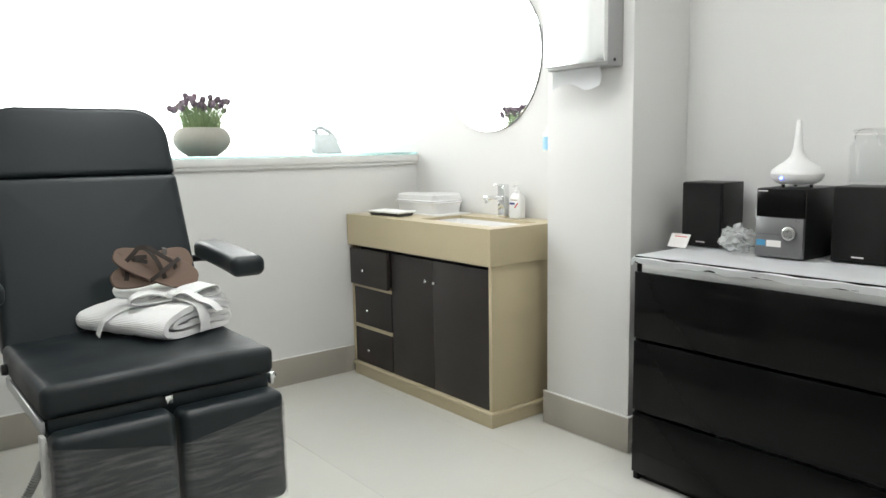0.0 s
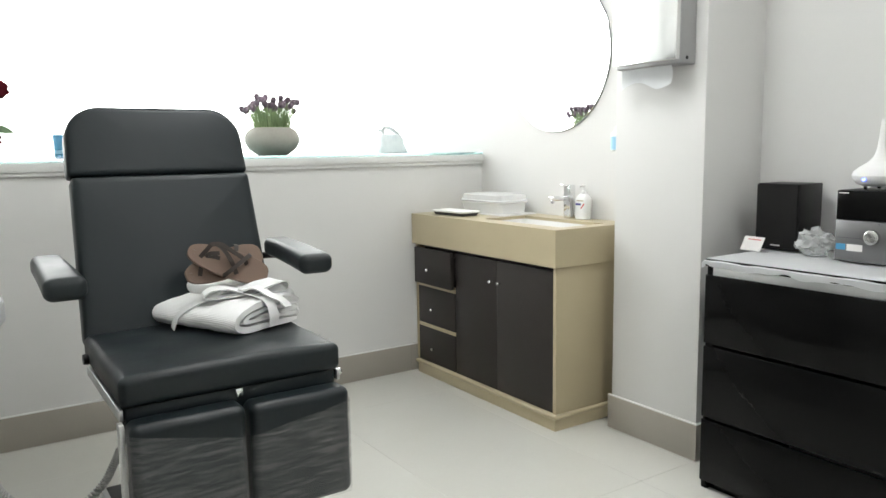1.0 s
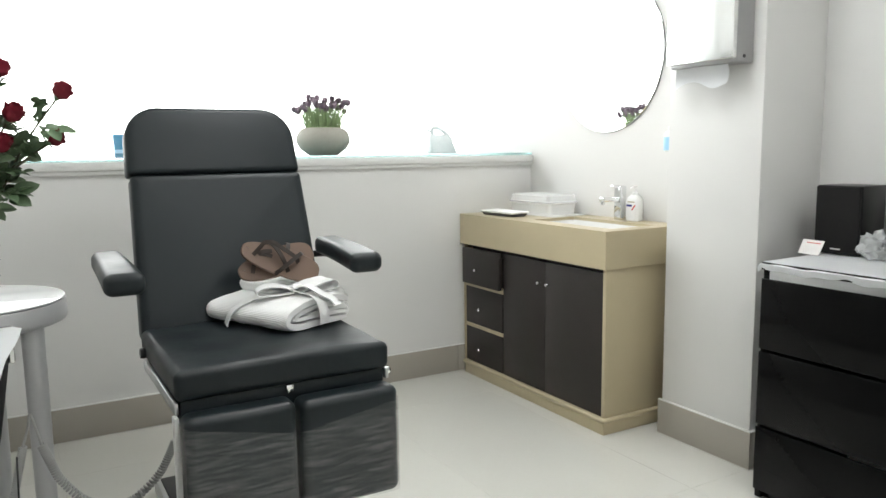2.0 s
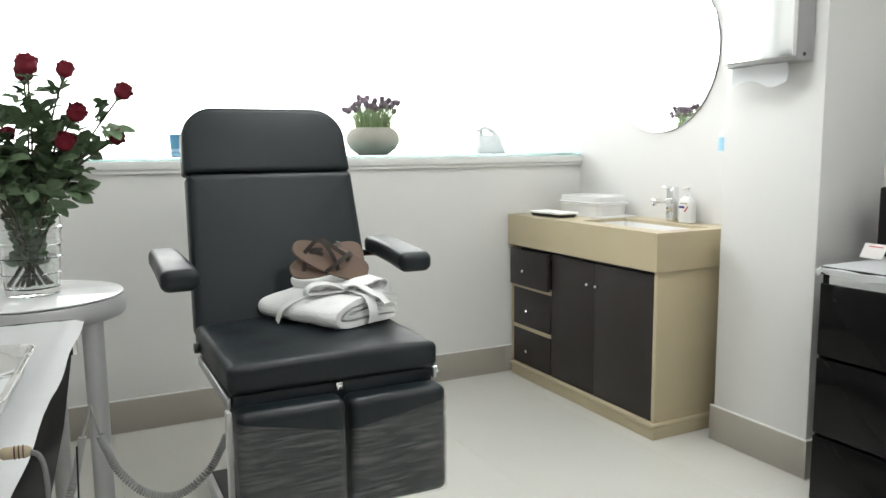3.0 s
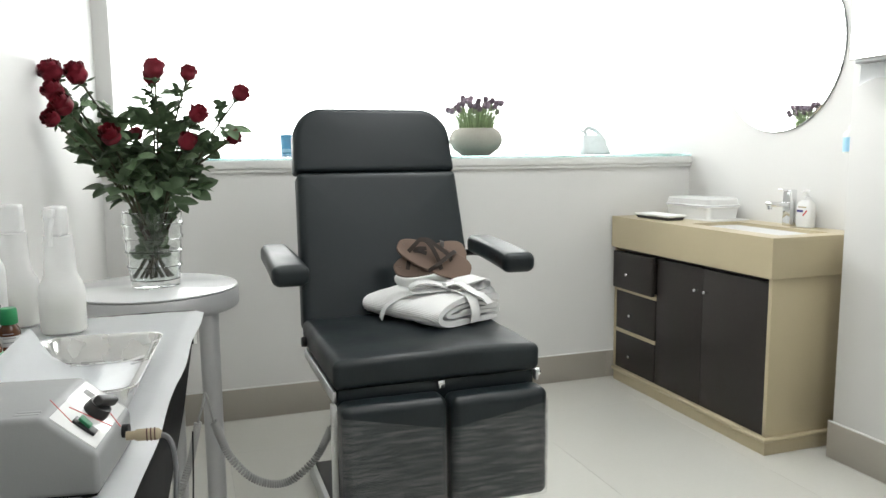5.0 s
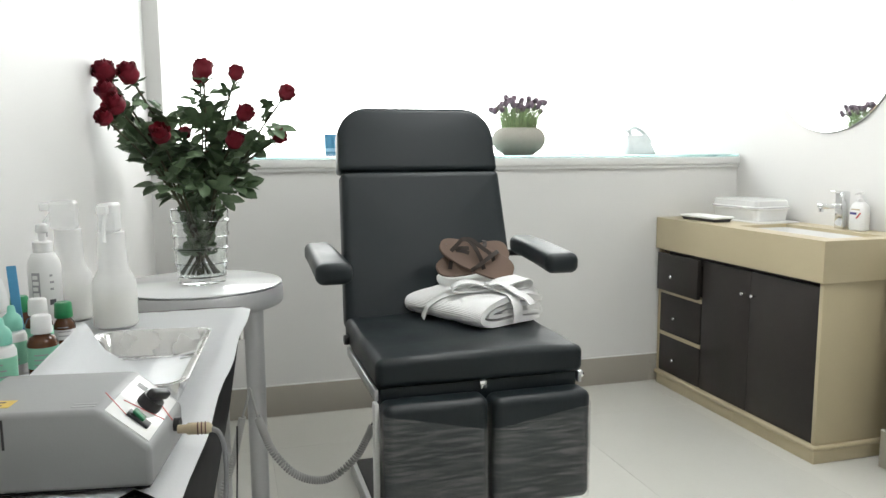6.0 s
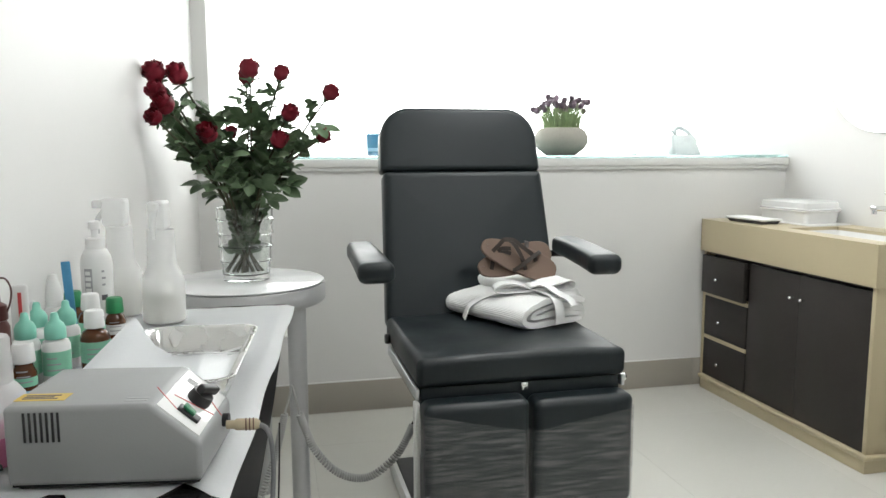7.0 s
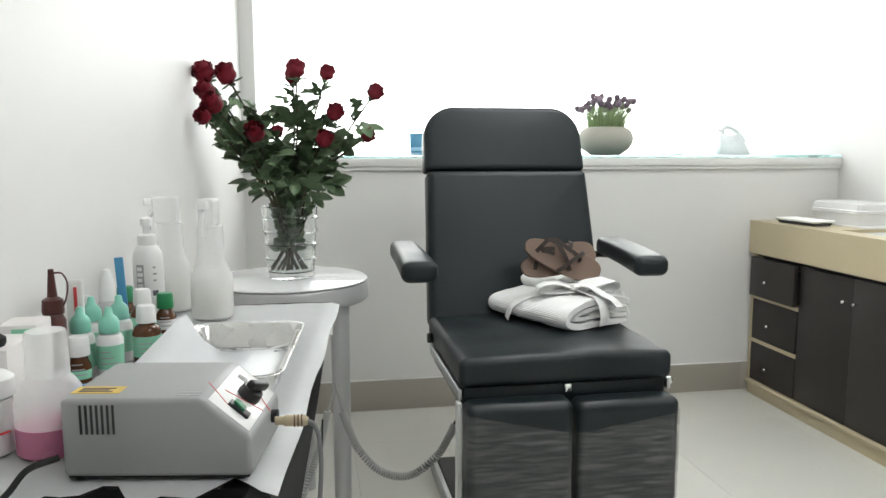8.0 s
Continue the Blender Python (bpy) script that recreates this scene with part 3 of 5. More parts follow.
M["black_wood"] = mat("black_speaker_wood", (0.006, 0.006, 0.006), 0.4, var=0.15, scale=8, bump=0.03)
M["plastic_bag"] = mat("crumpled_clear_bag", (0.80, 0.82, 0.82), 0.25, var=0.05, scale=30, bump=0.1, alpha=0.34)

# ---- treatment chair ----
chair = thing("treatment_chair", (0.540, 2.10, 0), "black vinyl podiatry treatment chair, leg pads wrapped in film", "chair")


def sag(co):
    k = 1 - min(1, (co.x / 0.27) ** 2)
    co.z += 0.006 * k * (1 if co.z > 0 else 0) + (0.0055 * noise.noise(Vector((co.x * 8, co.y * 8, 3))) if co.z > -0.01 else 0)
    co.y += 0.003 * noise.noise(Vector((co.x * 11, 1, co.z * 11)))
    return co


part("seat", rbox((0.548, 0.505, 0.074), 0.020, (16, 14, 3), sag, Matrix.Translation((0.0, 0.0135, 0.587))), M["vinyl"], chair, "thick padded seat cushion")
part("seat_base", bx((-0.262, -0.2215, 0.490), (0.262, 0.23, 0.5505), 0.006), M["vinyl"], chair)
lean = pose(0.0, 0.245, 0.592, 72.5, 0, 0)
back_o = [(x, y + 0.248) for x, y in rrect(0.556, 0.496, (0.016, 0.016, 0.03, 0.03), 6)]
padded = [(0.010, -0.068), (0.003, -0.065), (0.0, -0.058), (0.0, -0.016), (0.002, -0.008), (0.006, -0.003), (0.012, 0.0)]


def taper(co):
    co.x *= 1.0 - 0.055 * (co.y / 0.47)
    co.z += 0.002 * noise.noise(Vector((co.x * 8, co.y * 8, 0)))
    return co


part("backrest", slab(back_o, padded, lean @ Matrix.Translation((0.006, 0, 0)), deform=taper, crown=0.007), M["vinyl"], chair, "padded reclined backrest")
head_o = [(x, y + 0.604) for x, y in rrect(0.532, 0.212, (0.10, 0.10, 0.012, 0.012), 10)]
part("headrest", slab(head_o, padded, lean @ Matrix.Translation((0.001, -0.001, 0.001)), crown=0.006, deform=lambda co: Vector((co.x * (1 - 0.03 * (co.y - 0.47) / 0.235), co.y, co.z))), M["vinyl"], chair, "rounded padded headrest")
part("back_plate", slab([(x, y + 0.33) for x, y in rrect(0.40, 0.58, (0.05,) * 4, 5)], [(0.002, -0.078), (0, -0.0755), (0, -0.0688)], lean), M["blackplastic"], chair)
for sx, cx in ((1, 0.312), (-1, -0.342)):
    a = part("armrest", rbox((0.090, 0.400, 0.058), 0.022, (4, 10, 2), lambda co: Vector((co.x * (1 + 0.10 * (-co.y / 0.2)), co.y, co.z + 0.004 * (1 - (co.y / 0.2) ** 2))), Matrix.Translation((cx, 0.142, 0.815)) @ pose(0, 0, 0, 2, 0, -4 * sx if sx > 0 else 0)), M["vinyl"], chair, "padded vinyl armrest")
    part("arm_bracket", tube(smooth_line([(cx, 0.26, 0.800), (cx - sx * 0.01, 0.32, 0.795), (cx - sx * 0.05, 0.355, 0.79), (cx - sx * 0.10, 0.365, 0.79)], 12), 0.011, 10), M["blackplastic"], a)
for sx in (-1, 1):
    part("leg_pad", rbox((0.262, 0.078, 0.285), 0.022, (8, 3, 8), lambda co: co + rough_noise(co + Vector((0, 0, 4.0)), 0.002, 0.08), Matrix.Translation((sx * 0.1365, -0.262, 0.386 - (0.006 if sx > 0 else 0)))), M["vinyl"], chair, "padded leg rest")
    part("side_rail", bx((sx * 0.271 - 0.005, -0.225, 0.520), (sx * 0.271 + 0.005, 0.22, 0.549), 0.003, m=None), M["alu"], chair, "satin metal rail")
    if sx < 0:
        part("leg_strut", bx((sx * 0.275 - 0.006, -0.245, 0.17), (sx * 0.275 + 0.006, -0.215, 0.52), 0.003), M["white_metal"], chair, "white metal strut")
# stretch film round each leg pad, its upper edge dipping towards the middle
for sx in (-1, 1):
    bm = bmesh.new()
    o = rrect(0.2695, 0.0855, (0.022,) * 4, 5)
    rows = []
    for i in range(15):
        f = i / 14
        ring = []
        for x, y in o:
            xo = x * sx
            top = 0.452 + (0.034 if sx > 0 else 0.060) * max(0.0, (xo + 0.13) / 0.26) ** (1.0 if sx > 0 else 1.6) + 0.003 * math.sin(x * 60)
            z = 0.242 + (top - 0.242) * f
            p = Vector((sx * 0.1365 + x, -0.262 + y, z))
            q = noise.noise(Vector((x * 14, sx * 3.0, z * 90 + x * 25))) * 0.0011
            ring.append(bm.verts.new(p + Vector((x, y * 3, 0)).normalized() * q))
        rows.append(ring)
    for a, b in zip(rows, rows[1:]):
        for k in range(len(o)):
            j = (k + 1) % len(o)
            bm.faces.new((a[k], a[j], b[j], b[k]))
    part("film_wrap", bm, M["film"], chair, "wrinkled clear stretch film")
part("hinge", bx((-0.010, -0.2355, 0.530), (0.010, -0.222, 0.552), 0.004), M["chrome"], chair, "small metal hinge block")
part("hinge_bolt", lathe([(0, 0), (0.010, 0), (0.010, 0.012), (0.006, 0.016), (0, 0.016)], 14, Matrix.Translation((0.275, -0.20, 0.535)) @ pose(0, 0, 0, 0, 90, 0)), M["chrome"], chair)
part("column", rbox((0.20, 0.26, 0.46), 0.02, (3, 3, 4), None, Matrix.Translation((0, 0.16, 0.285))), M["white_metal"], chair, "white lifting column")
part("base_plate", bx((-0.205, -0.02, 0.0), (0.215, 0.56, 0.048), 0.008, 3), M["blackplastic"], chair, "black floor plate")
part("base_trim", bx((-0.222, -0.02, 0.0), (-0.2055, 0.565, 0.054), 0.004), M["alu"], chair, "metal edge of the floor plate")
part("side_knob", lathe([(0, 0), (0.014, 0), (0.016, 0.006), (0.014, 0.016), (0, 0.018)], 16, Matrix.Translation((-0.272, 0.19, 0.575)) @ pose(0, 0, 0, 0, -90, 0)), M["blackplastic"], chair)

# ---- folded robe with its belt ----
robe = thing("bathrobe", (0.594, 2.052, 0.6285), "folded white waffle cotton bathrobe tied with its belt", "bathrobe", rz=22.9)


def soft(size, r, centre, seed, lift=0.0, sink=0.0):
    """A soft folded layer of cloth with lumps and creases."""
    def bend(co):
        q = co + Vector(centre)
        q += rough_noise(q + Vector((seed, 0, 0)), 0.010, 0.11) + rough_noise(q + Vector((0, seed, 0)), 0.0035, 0.035)
        k = max(0.0, (q.y - 0.22) / 0.16)
        q.z = q.z * (1 - sink * k * k) + lift * max(0.0, q.x / 0.25)
        q.z = max(q.z, 0.0008)
        return q
    return rbox(size, r, (18, 22, 3), bend)




def fold_strip(ctrl, thick, y0, y1, seed, rows=26, n=30):
    """A thick sheet of cloth folded along a line in x and z, running along y, with soft lumps."""
    line = [p.to_2d() for p in smooth_line([(x, z, 0) for x, z in ctrl], n)]
    ring = []
    for side in (1, -1):
        for i in (range(n) if side > 0 else range(n - 1, -1, -1)):
            t = (line[min(i + 1, n - 1)] - line[max(i - 1, 0)]).normalized()
            w = thick / 2 * (0.55 if i in (0, n - 1) else 1.0)
            ring.append(line[i] + Vector((-t.y, t.x)) * side * w)
    bm, stations = bmesh.new(), []
    for j in range(rows + 1):
        v = j / rows
        end = min(v, 1 - v) * rows
        squeeze = 1.0 - (0.10 if end < 0.5 else 0.03 if end < 1.5 else 0.0)
        mid = sum(ring, Vector((0, 0))) / len(ring)
        row = []
        for p in ring:
            q = mid + (p - mid) * squeeze
            c = Vector((q.x, y0 + (y1 - y0) * v, q.y * (1 - 0.22 * max(0.0, v - 0.5))))
            c += rough_noise(c + Vector((seed, 0, 0)), 0.0055, 0.10) + rough_noise(c + Vector((0, seed, 0)), 0.0022, 0.03)
            c.z = max(c.z, 0.0008)
            row.append(bm.verts.new(c))
        stations.append(row)
    m = len(ring)
    for a, b in zip(stations, stations[1:]):
        for k in range(m):
            bm.faces.new((a[k], a[(k + 1) % m], b[(k + 1) % m], b[k]))
    for row in (stations[0], stations[-1]):
        for k in range(n - 1):
            bm.faces.new((row[k], row[k + 1], row[m - 2 - k], row[m - 1 - k]))
    return bm


part("folded_body", fold_strip([(0.252, 0.012), (0.14, 0.011), (0.04, 0.012), (0.004, 0.022), (-0.004, 0.037), (0.012, 0.055), (0.06, 0.071), (0.14, 0.083), (0.21, 0.080), (0.262, 0.066)], 0.018, 0.0, 0.350, 1.0), M["robe"], robe, "ribbed cotton folded over itself")
part("inner_fold", fold_strip([(0.250, 0.030), (0.12, 0.0295), (0.05, 0.031), (0.036, 0.038), (0.06, 0.049), (0.14, 0.059), (0.20, 0.058), (0.252, 0.050)], 0.013, 0.006, 0.335, 4.0), M["belt"], robe, "inner fold of plain cotton")
part("lining_fold", fold_strip([(0.258, 0.040), (0.17, 0.0425), (0.085, 0.041)], 0.010, 0.010, 0.325, 8.0), M["robe"], robe, "innermost ribbed layer")
part("collar_fold", soft((0.170, 0.230, 0.034), 0.0160, (0.180, 0.225, 0.0960), 6.0, 0.002, 0.05), M["belt"], robe, "plain folded collar")
for x, y, z, r in ((0.256, 0.060, 0.026, 0.023), (0.272, 0.090, 0.062, 0.022)):
    line = smooth_line([(x - 0.02, y - 0.045, z), (x + 0.010, y, z + 0.004), (x + 0.020, y + 0.08, z + 0.004), (x + 0.012, y + 0.16, z), (x - 0.01, y + 0.21, z - 0.004)], 22)
    part("rolled_edge", tube(line, [r * (0.75 + 0.25 * math.sin(math.pi * i / 21)) + 0.002 * math.sin(i * 1.9) for i in range(22)], 14), M["belt"], robe, "rolled plain edge")
HZ = 0.093
HB = HZ - 0.010
part("belt", band(smooth_line([(0.128, -0.016, 0.012), (0.126, -0.020, 0.048), (0.122, 0.002, HZ - 0.004), (0.116, 0.08, HZ + 0.010), (0.11, 0.13, HZ + 0.018)], 22), (1, 0.05, 0), 0.036, 0.003), M["belt"], robe, "flat white belt")
part("belt_end", band(smooth_line([(0.10, 0.13, HZ + 0.016), (0.060, 0.160, 0.086), (0.016, 0.190, 0.068), (-0.014, 0.210, 0.046), (-0.022, 0.220, 0.026), (-0.026, 0.226, 0.006)], 24), (0.35, 1, 0), 0.030, 0.003), M["belt"], robe, "flat white belt end")
part("bow_loop", band(smooth_line([(0.105, 0.125, HB + 0.018), (0.074, 0.146, HB + 0.032), (0.040, 0.168, HB + 0.034), (0.018, 0.184, HB + 0.020), (0.030, 0.176, HB + 0.008), (0.105, 0.125, HB + 0.013)], 30), (0.55, 1, 0.15), 0.036, 0.003), M["belt"], robe).location = (0.008, -0.034, 0)
part("bow_loop", band(smooth_line([(0.105, 0.110, HB + 0.022), (0.145, 0.085, HB + 0.038), (0.190, 0.072, HB + 0.044), (0.205, 0.072, HB + 0.030), (0.180, 0.084, HB + 0.018), (0.110, 0.110, HB + 0.016)], 30), (-0.1, 1, 0.1), 0.058, 0.003), M["belt"], robe).location = (0.008, -0.034, 0)
part("bow_tail", band(smooth_line([(0.106, 0.110, HB + 0.026), (0.112, 0.070, HB + 0.034), (0.132, 0.035, HB + 0.012), (0.150, 0.012, HB - 0.002), (0.155, -0.006, HB - 0.020)], 18), (1, 0.5, 0), 0.044, 0.003), M["belt"], robe).location = (0.008, -0.034, 0)
part("knot", rbox((0.034, 0.030, 0.022), 0.009, (3, 3, 2), lambda c: c + rough_noise(c, 0.003, 0.02), Matrix.Translation((0.107, 0.118, HB + 0.024))), M["belt"], robe).location = (0.008, -0.034, 0)

# ---- sandals ----
def sole_outline(n=44):
    out = []
    for i in range(n):
        a = 2 * math.pi * i / n
        c, s = math.cos(a), math.sin(a)
        x = 0.118 * math.copysign(abs(c) ** 0.85, c)
        out.append((x, (0.043 + 0.006 * c) * math.copysign(abs(s) ** 0.66, s)))
    return out


def sandal(m, label):
    ob = thing("sandal", (0, 0, 0), label, "sandal", "pair of sandals on the robe")
    ob.matrix_world = m
    part("sole", slab(sole_outline(), [(0.003, 0.0), (0.0, 0.002), (0.0, 0.009), (0.002, 0.011), (0.02, 0.0112)]), M["sole"], ob, "smooth tan sole")
    for ctrl in (((-0.081, -0.010, 0.010), (-0.070, 0.014, 0.022), (-0.060, 0.033, 0.030), (-0.035, 0.028, 0.036), (0.0, 0.002, 0.030), (0.029, -0.026, 0.012)),
                 ((-0.062, 0.030, 0.030), (-0.040, 0.036, 0.038), (-0.010, 0.030, 0.034), (0.034, 0.020, 0.026), (0.050, 0.012, 0.011)),
                 ((-0.006, -0.044, 0.008), (0.006, -0.030, 0.022), (0.028, 0.004, 0.032), (0.048, 0.036, 0.024), (0.054, 0.047, 0.008))):
        part("strap", ribbon(smooth_line(ctrl, 18), (0, 0, 1), 0.012, 0.0025), M["strap"], ob)
    return ob


sandal(Matrix.Translation((0.642, 2.230, 0.806)) @ pose(0, 0, 0, 64, 0, 0) @ pose(0, 0, 0, 0, 0, -25), "tan leather flat sandal with dark crossed straps, lying on robe")
sandal(Matrix.Translation((0.638, 2.254, 0.800)) @ pose(0, 0, 0, 64, 0, 0) @ pose(0, 0, 0, 0, 0, 13), "tan leather flat sandal tucked under its pair")

# ---- round table ----
TX, TY, TZ = -0.150, 2.400, 0.750
tab = thing("round_table", (TX, TY, 0), "round silver-grey side table with a glossy white top", "table")
part("top", lathe([(0, 0.742), (0.226, 0.742), (0.234, 0.745), (0.2345, 0.748), (0.231, 0.750), (0, 0.750)], 72), M["table_top"], tab, "glossy white top")
part("rim", lathe([(0.19, 0.690), (0.232, 0.688), (0.2365, 0.692), (0.2375, 0.700), (0.2375, 0.7380), (0.2350, 0.7415), (0.20, 0.7418), (0.19, 0.7405)], 72), M["table"], tab, "deep silver rim")
for k in range(3):
    a = radians(-42 + 120 * k)
    ca, sa = math.cos(a), math.sin(a)
    part("leg", tube([(0.196 * ca, 0.196 * sa, 0.712), (0.197 * ca, 0.197 * sa, 0.60), (0.198 * ca, 0.198 * sa, 0.3), (0.199 * ca, 0.199 * sa, 0.0)], [0.0285, 0.027, 0.026, 0.0255], 20), M["table"], tab, "round silver leg")

# ---- vase and roses ----
VX, VY, VZ = -0.140, 2.40, 0.7505
vase = thing("glass_vase", (VX, VY, VZ), "ribbed clear glass vase half full of water", "vase")
out_p, in_p = [], []
for i in range(41):
    f = i / 40
    r = 0.0655 + 0.0155 * f ** 0.8 + (0.0052 * math.exp(-((f - 0.27) / 0.022) ** 2) + 0.0052 * math.exp(-((f - 0.47) / 0.022) ** 2) + 0.0052 * math.exp(-((f - 0.66) / 0.022) ** 2) + 0.0052 * math.exp(-((f - 0.84) / 0.022) ** 2))
    out_p.append((r, 0.002 + 0.21 * f))
    if f > 0.09:
        in_p.append((r - 0.0042 - 0.0 * f, 0.002 + 0.21 * f))
part("glass_body", lathe([(0, 0.0), (0.061, 0.0)] + out_p + [(0.0788, 0.2135)] + in_p[::-1] + [(0, 0.018)], 48), M["glass"], vase)
part("water", lathe([(0, 0.0185), (0.058, 0.0195), (0.0632, 0.04), (0.0655, 0.08), (0.068, 0.104), (0, 0.104)], 40), M["water"], vase, "clear water")


LAYERS = ((3, 0.34, 1.00, 0.0), (4, 0.58, 1.03, 0.03), (5, 0.80, 1.00, 0.14), (5, 0.98, 0.88, 0.34))


def petal_mesh(layer, seed):
    """One cupped petal of a layer, for a bloom of height 1."""
    count, rad, hgt, flare = LAYERS[layer]
    span = 2 * math.pi / count * 0.80
    bm = bmesh.new()
    grid = []
    for i in range(9):
        u = -1 + i / 4
        row = []
        for j in range(8):
            v = j / 7
            r = rad * math.sin(min(1.0, v * 2.0 + 0.12) * math.pi / 2) * (1 - 0.30 * max(0, v - 0.45)) + flare * max(0.0, v - 0.62) ** 1.4 * 3.2
            z = hgt * v * (1 - 0.20 * u * u * v - 0.05 * flare * 5 * v)
            a = span * u * (0.40 + 0.60 * math.sin(min(1.0, v * 1.6) * math.pi / 2)) * (1 - 0.12 * max(0, v - 0.7) / 0.3)
            k = 1 + 0.06 * math.sin(u * 4 + seed * 2.1) * v + 0.05 * u * v
            row.append(bm.verts.new((r * k * math.cos(a) * 0.5, r * k * math.sin(a) * 0.5, z)))
        grid.append(row)
    for i in range(8):
        for j in range(7):
            bm.faces.new((grid[i][j], grid[i + 1][j], grid[i + 1][j + 1], grid[i][j + 1]))
    return mesh_of("petal", bm, M["petal"])


PETALS = [[petal_mesh(l, k) for k in range(2)] for l in range(4)]
CORE = mesh_of("bloom", lathe([(0, 0.0), (0.14, 0.02), (0.20, 0.2), (0.19, 0.6), (0.12, 0.86), (0.05, 0.92), (0, 0.90)], 14), M["petal"])


def sepals(size):
    """A green cup under the bloom whose rim runs out into five pointed sepals."""
    def star(co):
        a = math.atan2(co.y, co.x)
        k = (0.5 + 0.5 * math.cos(5 * a)) ** 2.2
        r = math.hypot(co.x, co.y)
        if r < 0.18:
            return co
        g = 0.18 + (r - 0.18) * k
        return Vector((g * math.cos(a), g * math.sin(a), 0.03 + (co.z - 0.03) * k))
    bm = lathe([(0, -0.16), (0.06, -0.15), (0.13, -0.07), (0.17, 0.02), (0.30, 0.00), (0.46, -0.03), (0.60, 0.01), (0.68, 0.06), (0.60, 0.02), (0.46, -0.02), (0.30, 0.01), (0.12, 0.03), (0, 0.03)], 30, wob=star)
    bmesh.ops.scale(bm, vec=(size,) * 3, verts=bm.verts[:])
    return mesh_of("calyx", bm, M["leaf"])


def leaflet(bm, base, direction, up, length, width, cup):
    d = direction.normalized()
    s = d.cross(up).normalized()
    n = s.cross(d)
    rows = []
    for i in range(7):
        f = i / 6
        w = width * (math.sin(math.pi * min(1, f ** 0.85 * 0.98 + 0.02))) ** 0.62 * 0.5
        c = base + d * length * f - n * length * 0.22 * f * f
        rows.append([bm.verts.new(c + s * w * t + n * cup * w * t * t) for t in (-1, -0.5, 0, 0.5, 1)])
    for a, b in zip(rows, rows[1:]):
        for k in range(4):
            bm.faces.new((a[k], a[k + 1], b[k + 1], b[k]))


def leaf_mesh(seed):
    rnd = random.Random(seed)
    bm = bmesh.new()
    z = Vector((0, 0, 1))
    tube([(0, 0, 0), (0.03, 0, 0.008), (0.066, 0, 0.010)], [0.0012, 0.001, 0.0008], 5, bm)
    size = rnd.uniform(0.85, 1.15)
    leaflet(bm, Vector((0.065, 0, 0.010)), Vector((1, 0, 0.15)), z, 0.072 * size, 0.054 * size, 0.30)
    for sg in (-1, 1):
        leaflet(bm, Vector((0.050, 0, 0.009)), Vector((0.45, sg * 0.9, 0.1)), z, 0.060 * size, 0.046 * size, 0.30)
        if seed % 2:
            leaflet(bm, Vector((0.030, 0, 0.007)), Vector((0.25, sg * 0.95, 0.05)), z, 0.042 * size, 0.034 * size, 0.35)
    return mesh_of("leaf", bm, M["leaf"])


SEPALS = sepals(1.0)
LEAVES = [leaf_mesh(k) for k in range(5)]
rng = random.Random(11)


def rose(k, head, size, leaves, low):
    """One rose: a stem from the vase's bottom over its rim to the head, with leaves along it."""
    head = Vector(head)
    head = head - (head - Vector((VX, VY, VZ + 0.25))).normalized() * size * 0.5
    off = Vector((head.x - VX, head.y - VY, 0))
    base = Vector((VX, VY, VZ + 0.028)) - off.normalized() * rng.uniform(0.0, 0.036) + Vector((rng.uniform(-0.012, 0.012), rng.uniform(-0.012, 0.012), 0))
    rim = Vector((VX, VY, VZ + 0.20)) + off * min(0.30, 0.058 / max(0.02, off.length))
    mid = rim.lerp(head, 0.55) + Vector((rng.uniform(-0.012, 0.012), rng.uniform(-0.012, 0.012), 0.015)) - off * 0.06
    line = smooth_line([base, rim, mid, head], 26)
    ob = thing("rose", base, "long-stemmed deep red rose standing in the vase", "rose", "roses in the vase")
    part("stem", tube([p - base for p in line], [0.0033 - 0.0006 * i / 25 for i in range(26)], 7), M["stem"], ob)
    d = (line[-1] - line[-3]).normalized()
    turn = d.to_track_quat("Z", "Y").to_matrix().to_4x4()
    m = Matrix.Translation(head - base) @ turn @ pose(0, 0, 0, 0, 0, rng.uniform(0, 360)) @ Matrix.Diagonal((size * 0.92, size * 0.92, size, 1))
    b = new("bloom", CORE)
    b.parent, b.matrix_local = ob, m
    for l, (count, _, _, _) in enumerate(LAYERS):
        for q in range(count):
            e = new("petal", PETALS[l][(q + k) % 2])
            e.parent = b
            e.matrix_local = pose(0, 0, 0, rng.uniform(-4, 4), rng.uniform(-4, 4), 360 * (q + rng.uniform(-0.12, 0.12)) / count + 40 * l)
    s = new("calyx", SEPALS)
    s.parent, s.matrix_local = b, Matrix.Identity(4)
    for i in range(6):
        p = line[2 + i]
        q = new("leaf", LEAVES[rng.randrange(5)])
        q.parent = ob
        q.matrix_local = Matrix.Translation(p - base) @ pose(0, 0, 0, 0, 0, rng.uniform(0, 360)) @ pose(0, 0, 0, 0, rng.uniform(-86, -62), 0) @ Matrix.Diagonal((0.60, 0.60, 0.60, 1))
    for i in range(leaves):
        f = low + (0.93 - low) * (i + rng.uniform(0.1, 0.9)) / leaves
        p = line[min(25, int(f * 25))]
        a = i * 2.4 + rng.uniform(-0.5, 0.5)
        q = new("leaf", LEAVES[rng.randrange(5)])
        q.parent = ob
        sc = rng.uniform(0.60, 0.90) * (0.62 if f > 0.78 else 1.0)
        q.matrix_local = Matrix.Translation(p - base) @ pose(0, 0, 0, 0, 0, math.degrees(a)) @ pose(0, 0, 0, 0, rng.uniform(-58, 10), 0) @ pose(0, 0, 0, rng.uniform(-55, 55)) @ Matrix.Diagonal((sc, sc, sc, 1))
    return ob


